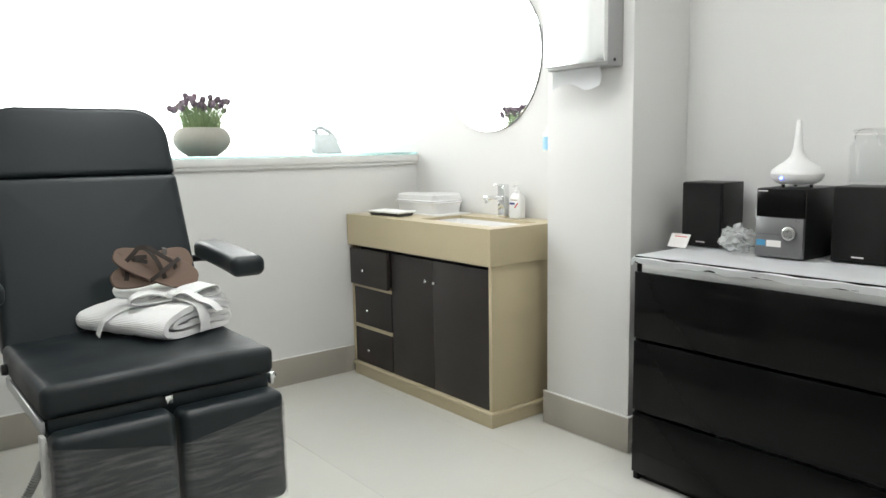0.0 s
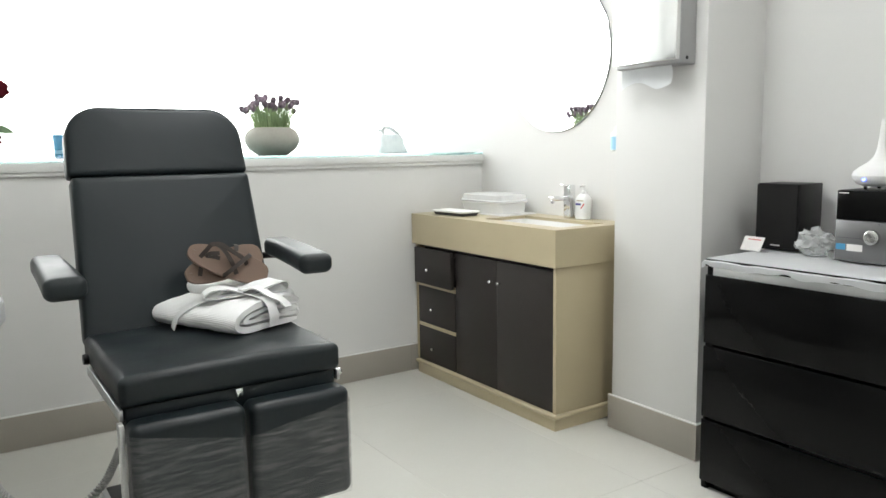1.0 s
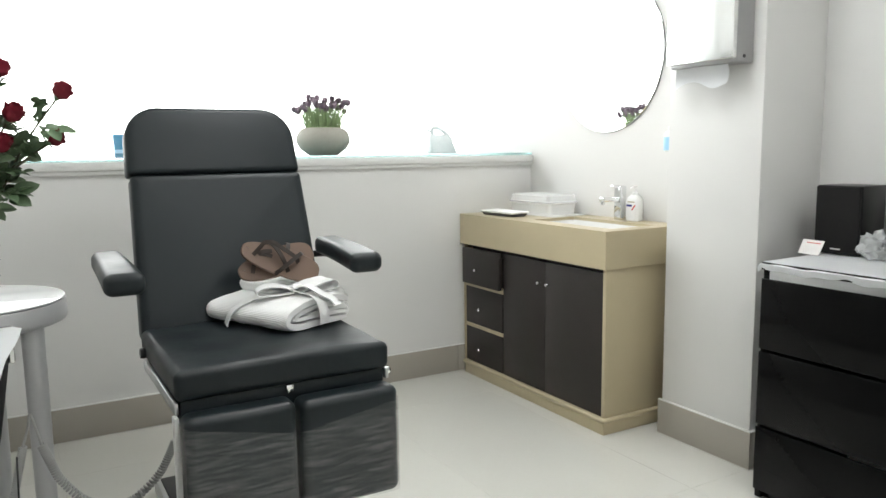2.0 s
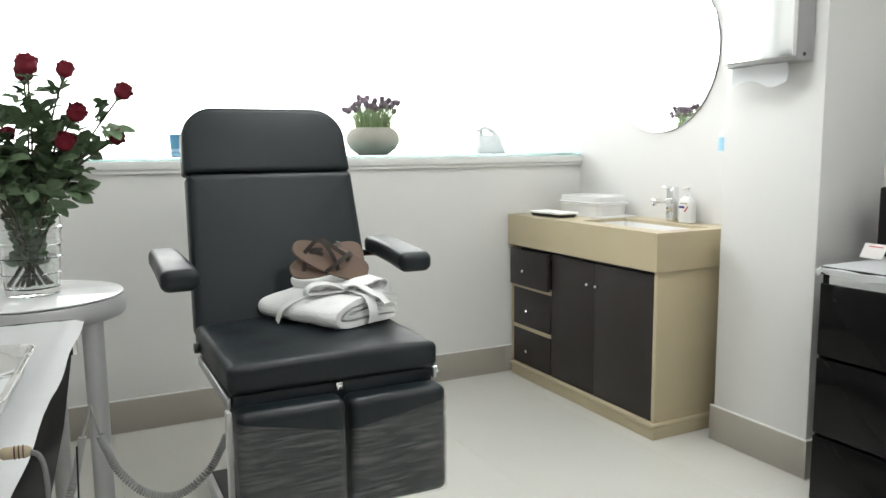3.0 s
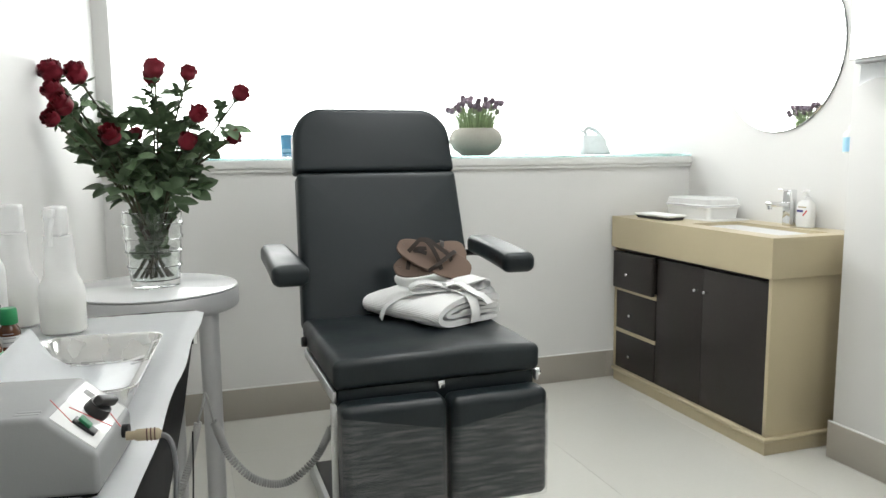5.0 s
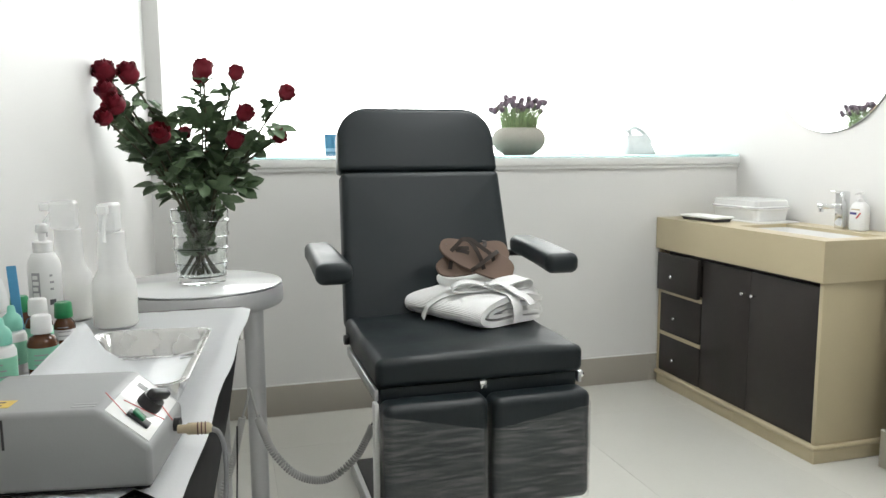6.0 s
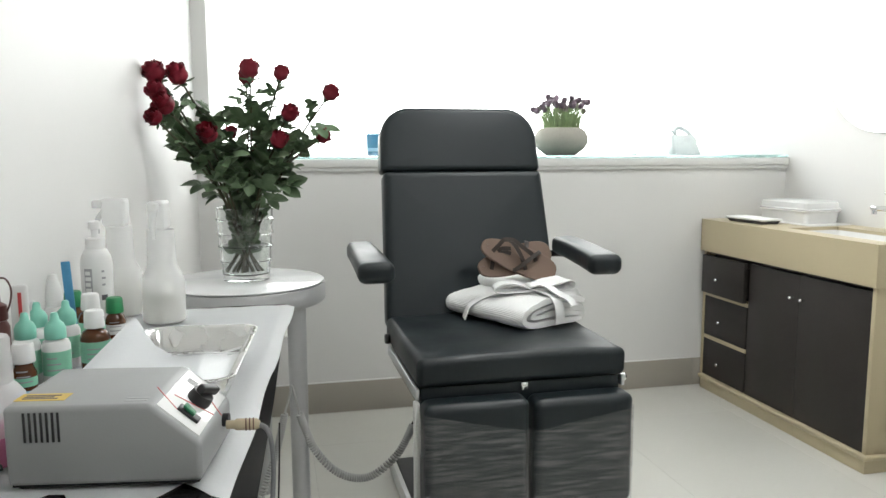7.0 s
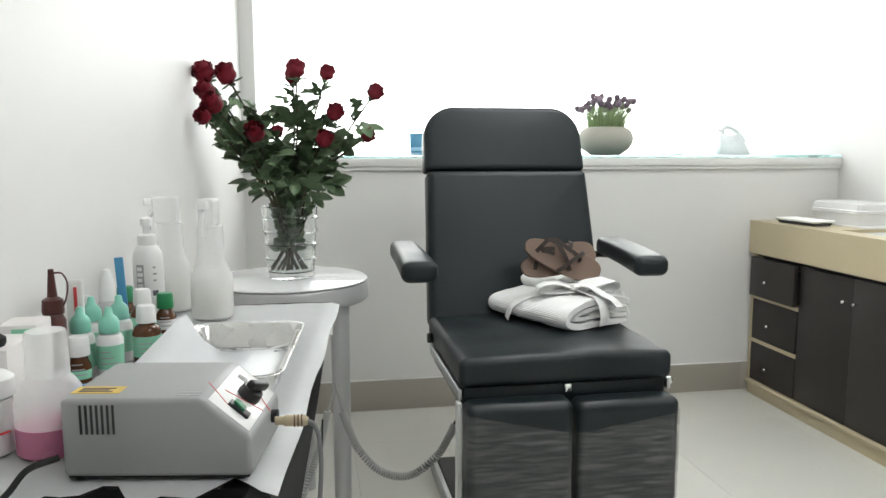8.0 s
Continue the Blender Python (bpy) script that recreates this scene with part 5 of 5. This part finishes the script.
part("body", lathe([(0, 0), (0.015, 0), (0.016, 0.002), (0.016, 0.058), (0.011, 0.064), (0, 0.065)], 24), M["frost"], nz)
part("nozzle", lathe([(0, 0.0652), (0.0105, 0.0652), (0.011, 0.076), (0.0095, 0.090), (0.0050, 0.108), (0, 0.110)], 20), M["wplastic"], nz)
bt = thing("blue_wrapped_file", (-0.336, 1.240, PZ), "thin blue wrapped nail file standing upright", "nail file")
part("file", bx((-0.006, 0.020, 0.0), (0.006, 0.0225, 0.122), 0.001, m=pose(0, 0, 0, 0, -3, 0)), M["blue"], bt)
wt = thing("white_dropper", (-0.367, 1.196, PZ), "small white bottle with rounded dropper tip", "bottle")
part("body", lathe([(0, 0), (0.010, 0), (0.0105, 0.002), (0.0105, 0.060), (0.006, 0.064), (0.0055, 0.074), (0.003, 0.080), (0, 0.081)], 20), M["wplastic"], wt)
bag = thing("blue_ring_roll", (-0.318, 0.992, PZ), "small roll of blue plastic wrap", "roll")
part("roll", lathe([(0.006, 0), (0.013, 0), (0.0145, 0.004), (0.0145, 0.014), (0.012, 0.017), (0.006, 0.017), (0.006, 0.0)], 24), M["blue"], bag)

# ---- spiral cable between trolley and chair ----
sc = thing("spiral_cable", (-0.026, 2.10, 0.512), "light grey coiled cable hanging between trolley and chair", "cable")


def coil(ctrl, turns, r, thick):
    base = smooth_line(ctrl, turns * 12)
    up, out = Vector((0, 1, 0)), []
    for i, p in enumerate(base):
        t = (base[min(i + 1, len(base) - 1)] - base[max(i - 1, 0)]).normalized()
        a = (up - t * up.dot(t)).normalized()
        b = t.cross(a)
        ang = 2 * math.pi * i / 12
        out.append(p + (a * math.cos(ang) + b * math.sin(ang)) * r)
    return tube(out, thick, 6)


part("plain_lead", tube(smooth_line([(-0.02, 0.0, -0.077), (-0.006, 0.0, -0.03), (0.0, 0.0, 0.0), (0.008, 0.0, -0.03), (0.019, 0.0, -0.080)], 24), 0.0030, 8), M["cable"], sc)
part("coil", coil([(0.019, 0, -0.080), (0.034, 0, -0.125), (0.056, 0, -0.180), (0.104, 0, -0.242), (0.160, 0, -0.272), (0.215, 0, -0.268), (0.276, 0, -0.221), (0.308, 0.0, -0.170), (0.325, 0, -0.135)], 70, 0.0082, 0.0034), M["cable"], sc, "tightly coiled grey cable")
part("coil", coil([(-0.020, 0, -0.077), (-0.032, 0, -0.13), (-0.045, 0, -0.183), (-0.070, -0.01, -0.25), (-0.105, -0.03, -0.33), (-0.15, -0.05, -0.39)], 52, 0.0072, 0.0031), M["cable"], sc)
part("chair_plug", tube([(0.322, 0, -0.140), (0.338, 0, -0.115)], 0.006, 10), M["dark_rubber"], sc)
tw = thing("thin_cable", (-0.06, 2.08, 0), "thin black cable hanging down to the floor", "cable")
part("cord", tube(smooth_line([(0.0, 0, 0.42), (-0.004, 0, 0.30), (-0.012, 0, 0.15), (-0.02, 0, 0.002)], 20), 0.0022, 6), M["dark_rubber"], tw)

# ---- things on the window ledge ----
LZ = LEDGE + 0.0130
pot = thing("tulip_planter", (1.312, 3.585, LZ), "round grey stoneware bowl planted with dark purple tulips", "planter")
part("bowl", lathe([(0, 0), (0.070, 0), (0.076, 0.004), (0.112, 0.030), (0.130, 0.062), (0.130, 0.088), (0.118, 0.114), (0.098, 0.130), (0.092, 0.131), (0.088, 0.126), (0.110, 0.105), (0, 0.100)], 56, wob=lambda c: c + rough_noise(c, 0.0015, 0.05)), M["pot"], pot, "grey stoneware bowl")
part("soil", lathe([(0, 0.118), (0.09, 0.115), (0.10, 0.110), (0, 0.108)], 30), M["soil"], pot)
rt = random.Random(5)
bm = bmesh.new()
for i in range(420):
    a, r = rt.uniform(0, 2 * math.pi), 0.085 * math.sqrt(rt.random())
    p = Vector((r * math.cos(a), r * math.sin(a), 0.115))
    ln, w, tl2 = rt.uniform(0.08, 0.142), rt.uniform(0.0018, 0.0036), Vector((math.cos(a), math.sin(a), 0)) * rt.uniform(0.0, 0.06)
    s = Vector((-math.sin(a + i), math.cos(a + i), 0))
    rowv = [(bm.verts.new(p + tl2 * f * f + Vector((0, 0, ln * f)) - s * w * (1 - f * 0.9)), bm.verts.new(p + tl2 * f * f + Vector((0, 0, ln * f)) + s * w * (1 - f * 0.9))) for f in (0, 0.35, 0.7, 1)]
    for q, e in zip(rowv, rowv[1:]):
        bm.faces.new((q[0], q[1], e[1], e[0]))
gb = part("grass", bm, M["grass"], pot, "green blades in a lightened backlit tone")
gb["kind"] = "stuff"


def tulip_head():
    """A closed tulip: six overlapping petals as lobes of one cup."""
    def lobes(co):
        a, f = math.atan2(co.y, co.x), co.z / 0.030
        k = 1 + 0.10 * abs(math.sin(3 * a)) * f
        return Vector((co.x * k, co.y * k, co.z * (1 + 0.14 * abs(math.sin(3 * a)) * max(0.0, f - 0.4))))
    return mesh_of("tulip_head", lathe([(0, 0.0), (0.006, 0.001), (0.0115, 0.006), (0.0142, 0.013), (0.0138, 0.021), (0.0105, 0.028), (0.0085, 0.030), (0.009, 0.024), (0.005, 0.016), (0, 0.014)], 24, wob=lobes), M["tulip"])


TH = tulip_head()
for i in range(44):
    a, r = i * 2.4, 0.088 * math.sqrt((i + 0.5) / 44)
    tip = Vector((r * 1.50 * math.cos(a), r * 1.50 * math.sin(a), 0.226 + 0.024 * (1 - (r / 0.088) ** 2) + rt.uniform(-0.046, 0.014)))
    ft = Vector((r * 0.8 * math.cos(a), r * 0.8 * math.sin(a), 0.115))
    line = smooth_line([ft, ft.lerp(tip, 0.55) + Vector((0, 0, 0.012)), tip], 8)
    stm = part("tulip", tube([p for p in line], 0.0016, 6), M["grass"], pot)
    h = new("tulip_head", TH)
    h.parent = stm
    h.matrix_local = Matrix.Translation(tip) @ ((tip - line[-3]).normalized() + Vector((0, 0, 1.6))).normalized().to_track_quat("Z", "Y").to_matrix().to_4x4() @ Matrix.Diagonal((0.92, 0.92, rt.uniform(0.8, 1.05), 1))

sp = thing("watering_sprayer", (2.00, 3.62, LZ), "small white translucent plastic sprayer jug", "sprayer")
part("body", slab(rrect(0.165, 0.07, (0.02,) * 4, 5), [(0.004, 0), (0, 0.004), (0.0, 0.04), (0.008, 0.075), (0.016, 0.095), (0.02, 0.100)], deform=lambda co: Vector((co.x * (1 - 2.0 * co.z) - 0.30 * co.z, co.y, co.z))), M["milky"], sp, "translucent white body")
part("neck", tube(smooth_line([(-0.055, 0, 0.095), (-0.062, 0, 0.122), (-0.035, 0, 0.136), (0.015, 0, 0.112), (0.062, 0, 0.062)], 24), 0.011, 12), M["milky"], sp, "looped white handle")
part("spout", tube([(-0.06, 0, 0.115), (-0.09, 0, 0.124)], [0.009, 0.006], 10), M["milky"], sp)
cup = thing("blue_tumbler", (0.405, 3.60, LZ), "blue glass tumbler on the window ledge", "tumbler")
part("cup", lathe([(0, 0), (0.030, 0), (0.033, 0.003), (0.037, 0.100), (0.035, 0.100), (0.031, 0.012), (0, 0.010)], 36), M["blue_glass"], cup)
label_band(cup, 0.0345, 0.020, 0.036, M["paleblue"], -200, 20, "band")
tg = thing("dry_twig", (1.70, 3.60, LZ), "small dry flower twig lying on the ledge", "twig")
part("twig", tube(smooth_line([(-0.03, 0, 0.002), (-0.01, 0, 0.012), (0.0, 0, 0.040)], 10), 0.0012, 6), M["stem"], tg)
bm = bmesh.new()
for a in (20, 150, 265):
    leaflet(bm, Vector((0, 0, 0.040)), Vector((math.cos(radians(a)), 0.3 * math.sin(radians(a)), 0.15)), Vector((0, 0, 1)), 0.022, 0.012, 0.3)
part("dry_flower", bm, M["tulip"], tg)
ph = thing("flat_phone_tray", (1.60, 3.50, LZ), "thin dark-edged glass dish lying on the ledge", "dish")
part("dish", slab(rrect(0.14, 0.07, (0.02,) * 4, 5), [(0.004, 0), (0, 0.003), (0.001, 0.006), (0.01, 0.005)]), M["teal_glass"], ph)
orn = thing("wire_tree_ornament", (-0.148, 3.66, LZ), "tall conical silver wire ornament on the ledge", "ornament")
pts = []
for i in range(421):
    f = i / 420
    a = f * 2 * math.pi * 11
    r = 0.125 * (1 - f) ** 0.9 + 0.012 + 0.018 * (1 - f) * math.sin(a * 6)
    pts.append((r * math.cos(a), r * math.sin(a), 0.02 + 0.60 * f + 0.010 * math.cos(a * 6)))
part("spiral_wire", tube(pts, 0.0014, 5), M["wire"], orn, "wavy spiral of silver wire")
part("stand", tube([(0, 0, 0.0), (0, 0, 0.64)], 0.002, 6), M["chrome"], orn)
part("foot", lathe([(0, 0), (0.06, 0), (0.06, 0.003), (0.01, 0.006), (0, 0.006)], 30), M["chrome"], orn)

# ---- things on the vanity top ----
VZT = ZT + 0.0006
tap = thing("basin_tap", (2.305, 2.582, VZT), "chrome single-lever basin tap", "tap")
part("body", bx((-0.018, -0.021, 0.0), (0.020, 0.021, 0.150), 0.006, 3), M["chrome"], tap)
part("spout", bx((-0.115, -0.016, 0.078), (-0.0185, 0.016, 0.098), 0.006, 3, m=pose(0, 0, 0, 0, 3, 0)), M["chrome"], tap)
part("aerator", lathe([(0, 0), (0.009, 0), (0.009, 0.012), (0, 0.012)], 16, Matrix.Translation((-0.102, 0, 0.066 + 0.005))), M["chrome"], tap)
part("lever", bx((-0.070, -0.013, 0.138), (-0.0185, 0.013, 0.147), 0.004, 3, m=pose(0, 0, 0, 0, 8, 0)), M["chrome"], tap)
soap = thing("soap_dispenser", (2.318, 2.505, VZT), "white pump soap bottle with red and orange label", "soap")
so = rrect(0.045, 0.072, (0.015,) * 4, 6)
part("body", slab(so, [(0.003, 0), (0, 0.003), (0, 0.085), (0.006, 0.100), (0.014, 0.108), (0.016, 0.112)]), M["wplastic"], soap)
part("collar", lathe([(0, 0.1122), (0.011, 0.1122), (0.0115, 0.124), (0, 0.125)], 20), M["wplastic"], soap)
part("pump_head", lathe([(0, 0.1252), (0.004, 0.1252), (0.004, 0.140), (0.009, 0.142), (0.009, 0.150), (0, 0.152)], 18), M["wplastic"], soap)
part("nozzle", tube([(0, 0, 0.146), (-0.018, 0, 0.146), (-0.030, 0, 0.141)], [0.004, 0.0038, 0.003], 8), M["wplastic"], soap)
part("print_bar", bx((-0.0232, -0.022, 0.080), (-0.0226, 0.020, 0.085), 0.0), M["beige_plug"], soap, "orange print shape")
part("print_bar", bx((-0.0232, -0.006, 0.062), (-0.0226, 0.026, 0.071), 0.0), M["navy"], soap, "dark blue print shape")
part("print_bar", bx((-0.0232, -0.003, 0.0), (-0.0226, 0.003, 0.030), 0.0, m=Matrix.Translation((0, -0.006, 0.048)) @ pose(0, 0, 0, 42)), M["print_red"], soap, "red print shape")
tub = thing("plastic_tub", (2.235, 3.045, VZT), "white plastic storage tub with translucent lid", "tub", rz=3)
part("tub", slab(rrect(0.19, 0.30, (0.03,) * 4, 6), [(0.014, 0), (0.010, 0.003), (0.002, 0.052), (-0.004, 0.055), (-0.004, 0.060), (0.02, 0.060)]), M["wplastic"], tub, "white tub")
part("lid", slab(rrect(0.194, 0.304, (0.03,) * 4, 6), [(-0.004, 0.0602), (-0.005, 0.066), (0.002, 0.069), (0.008, 0.092), (0.018, 0.098), (0.05, 0.099)]), M["frost"], tub, "translucent lid")
part("base_tray", slab(rrect(0.215, 0.36, (0.02,) * 4, 5), [(0.0, -0.0), (0.0, 0.003), (0.006, 0.004), (0.02, 0.004)], Matrix.Translation((0.0, -0.02, 0.0))), M["wplastic"], tub)
dish = thing("towel_tray", (2.030, 3.080, VZT), "dark tray holding a folded white towel", "tray", rz=4)
part("tray", slab(rrect(0.105, 0.23, (0.012,) * 4, 4), [(0.010, 0), (0.008, 0.002), (0.0, 0.012), (0.004, 0.013), (0.01, 0.008)]), M["print_dark"], dish, "dark shallow tray")
part("towel", rbox((0.112, 0.236, 0.010), 0.0045, (5, 8, 1), lambda co: co + rough_noise(co, 0.0025, 0.05), Matrix.Translation((0, 0, 0.0185))), M["belt"], dish, "folded white towel")
hand = thing("sanitiser_bottle", (2.255, 2.1595, 1.108), "small white and blue sanitiser bottle fixed on the pillar", "bottle")
part("bracket", bx((-0.02, -0.006, 0.06), (0.02, 0.070, 0.075), 0.002), M["wplastic"], hand)
part("body", lathe([(0, 0), (0.024, 0), (0.027, 0.004), (0.027, 0.070), (0.020, 0.080), (0.012, 0.084), (0.012, 0.098), (0.006, 0.100), (0.005, 0.118), (0, 0.120)], 24, Matrix.Translation((0, 0.0905, 0))), M["wplastic"], hand)
q = label_band(hand, 0.0271, 0.006, 0.058, M["paleblue"], -220, -40)
q.matrix_local = Matrix.Translation((0, 0.0905, 0))

# ---- things on the dresser ----
DZ = 0.7685
cover = thing("paper_cover", (1.98, 0.810, DZ), "white paper runner over the dresser top, edge hanging wavy", "paper cover")
bm = bmesh.new()
grid = []
for i in range(61):
    v = i / 60
    row = []
    for j in range(25):
        u = j / 24
        y = 0.0 + 0.812 * v
        x = 0.44 - 0.470 * u
        z = 0.0014 + 0.0012 * noise.noise(Vector((x * 25, y * 25, 5)))
        if x < -0.001:
            d = -0.001 - x
            hang = 0.027 + 0.0030 * math.sin(y * 31) + 0.0015 * math.sin(y * 67 + 1)
            z -= hang * (d / 0.029)
            x = -0.001 - 0.004 * math.sin(math.pi * min(1, d / 0.029)) - 0.002 * math.sin(y * 45)
        if y > 0.8:
            z -= (y - 0.8) * 0.8
        row.append(bm.verts.new((x, y, z)))
    grid.append(row)
for i in range(60):
    for j in range(24):
        bm.faces.new((grid[i][j], grid[i + 1][j], grid[i + 1][j + 1], grid[i][j + 1]))
bmesh.ops.solidify(bm, geom=bm.faces[:], thickness=0.0008)
part("sheet", bm, M["paper"], cover)
TZ2 = DZ + 0.0035


def speaker(y0, y1, x0, text):
    ob = thing("speaker", (x0, (y0 + y1) / 2, TZ2), text, "speaker", "pair of speakers")
    w = (y1 - y0) / 2
    part("cabinet", bx((0.010, -w, 0), (0.140, w, 0.224), 0.003), M["black_wood"], ob)
    part("grille", bx((-0.002, -w + 0.002, 0.002), (0.0098, w - 0.002, 0.222), 0.004, 3), M["speaker_cloth"], ob, "black cloth grille")
    part("print_bar", bx((-0.0028, -0.018, 0.016), (-0.0021, 0.016, 0.0205), 0), M["carton"], ob)
    return ob


speaker(1.489, 1.641, 2.285, "black bookshelf speaker with cloth grille on the dresser")
speaker(0.962, 1.119, 2.270, "black bookshelf speaker carrying a glass jar")
ste = thing("mini_stereo", (2.205, 1.2455, TZ2), "black and grey mini stereo with round volume dial", "stereo")
part("body", bx((0.014, -0.076, 0.004), (0.235, 0.076, 0.216), 0.003), M["black_wood"], ste)
part("display", bx((0.0, -0.075, 0.1275), (0.0138, 0.075, 0.215), 0.003), M["gloss"], ste, "glossy black display")
part("fascia", bx((0.0, -0.075, 0.004), (0.0138, 0.075, 0.127), 0.003), M["stereo_grey"], ste, "metallic grey front")
part("dial", lathe([(0, 0), (0.021, 0), (0.022, 0.003), (0.021, 0.014), (0.017, 0.016), (0.008, 0.0145), (0, 0.0145)], 32, Matrix.Translation((0.0, -0.0365, 0.0815)) @ pose(0, 0, 0, 0, -90, 0)), M["steel"], ste, "round silver volume dial")
part("sticker", bx((-0.0006, 0.042, 0.038), (0.0, 0.070, 0.056), 0), M["blue"], ste, "blue sticker")
part("sticker", bx((-0.0006, -0.008, 0.036), (0.0, 0.038, 0.056), 0), M["carton"], ste, "white sticker")
part("print_bar", bx((-0.0006, 0.040, 0.206), (0.0, 0.070, 0.209), 0), M["carton"], ste)
part("slot", bx((-0.0006, -0.01, 0.074), (0.0, 0.066, 0.0755), 0), M["print_dark"], ste)
for y in (-0.06, 0.06):
    part("foot", bx((0.02, y - 0.01, 0.0), (0.20, y + 0.01, 0.0038), 0), M["dark_rubber"], ste)
dif = thing("aroma_diffuser", (2.300, 1.2435, TZ2 + 0.2165), "white drop-shaped aroma diffuser with blue light", "diffuser")
part("base", lathe([(0, 0.010), (0.050, 0.010), (0.066, 0.018), (0.076, 0.034), (0.077, 0.042), (0, 0.042)], 48), M["wplastic"], dif)
part("cover", lathe([(0, 0.0424), (0.0765, 0.0424), (0.073, 0.053), (0.058, 0.066), (0.036, 0.080), (0.0215, 0.097), (0.0140, 0.122), (0.0100, 0.165), (0.0070, 0.204), (0.005, 0.207), (0, 0.206)], 48), M["wplastic"], dif, "white drop-shaped cover")
for k in range(3):
    a = radians(30 + 120 * k)
    part("foot", lathe([(0, 0), (0.005, 0), (0.005, 0.0125), (0, 0.0125)], 10, Matrix.Translation((0.046 * math.cos(a), 0.046 * math.sin(a), 0))), M["dark_rubber"], dif)
part("indicator", lathe([(0, 0), (0.006, 0), (0.005, 0.002), (0, 0.002)], 14, Matrix.Translation((-0.0735, 0.012, 0.031)) @ pose(0, 0, 0, 0, -75, -20)), M["led"], dif, "lit blue indicator")
gj = thing("glass_jar", (2.345, 1.038, TZ2 + 0.2245), "clear clip-top glass jar standing on the speaker", "jar")
part("jar", lathe([(0, 0), (0.062, 0), (0.068, 0.006), (0.069, 0.115), (0.060, 0.132), (0.056, 0.140), (0.056, 0.148), (0.053, 0.148), (0.053, 0.138), (0.065, 0.112), (0.064, 0.010), (0, 0.007)], 40), M["thin_glass"], gj)
part("lid", lathe([(0, 0.1525), (0.058, 0.1525), (0.061, 0.156), (0.061, 0.164), (0.050, 0.168), (0, 0.168)], 40), M["thin_glass"], gj)
part("seal_ring", lathe([(0.052, 0.1484), (0.060, 0.1484), (0.060, 0.1522), (0.052, 0.1522)], 40), M["carton"], gj)
part("clip_wire", tube(smooth_line([(-0.058, 0.03, 0.118), (-0.070, 0.03, 0.140), (-0.066, 0.02, 0.162), (-0.066, -0.02, 0.162), (-0.070, -0.03, 0.140), (-0.058, -0.03, 0.118)], 30), 0.0018, 6), M["chrome"], gj, "steel clip wire")
cd = thing("card_stand", (2.215, 1.612, TZ2), "small white printed card standing on the dresser", "card", rz=-6)
part("card", bx((-0.001, -0.040, 0.001), (0.001, 0.040, 0.052), 0, m=pose(0, 0, 0, 0, 28, 0)), M["carton"], cd)
part("print_bar", bx((-0.0018, -0.030, 0.040), (-0.0011, 0.022, 0.043), 0, m=pose(0, 0, 0, 0, 28, 0)), M["print_red"], cd)
part("stand", bx((0.001, -0.012, 0.0), (0.030, 0.012, 0.002), 0), M["carton"], cd)
bg = thing("plastic_bag", (2.280, 1.425, TZ2), "crumpled clear plastic bag beside the stereo", "bag")
bmb = bmesh.new()
bmesh.ops.create_icosphere(bmb, subdivisions=4, radius=1.0)
for v in bmb.verts:
    c = v.co.copy()
    k = 1 + 0.35 * noise.noise(c * 2.3) + 0.22 * noise.noise(c * 6.1)
    v.co = Vector((c.x * 0.048 * k, c.y * 0.052 * k, max(0.001, 0.040 + c.z * 0.044 * k)))
part("bag", bmb, M["plastic_bag"], bg)

# ---- floor tiles ----
tile_meshes = {}
for i, x in enumerate((-0.54, 0.06, 0.66, 1.26, 1.86)):
    for j, y in enumerate((-1.85, -0.65, 0.55, 1.75, 2.95)):
        xa, xb = max(x, XL - 0.06), min(x + 0.6, XD)
        ya, yb = max(y, YF), min(y + 1.2, YB)
        key = (round(xb - xa, 3), round(yb - ya, 3))
        if key not in tile_meshes:
            tile_meshes[key] = mesh_of("tile", bx((0.0004, 0.0004, -0.010), (key[0] - 0.0004, key[1] - 0.0004, 0.0), 0.0003, 1), M["tile"])
        t = new("tile", tile_meshes[key])
        t.location = (xa, ya, 0)
        t.parent = floor
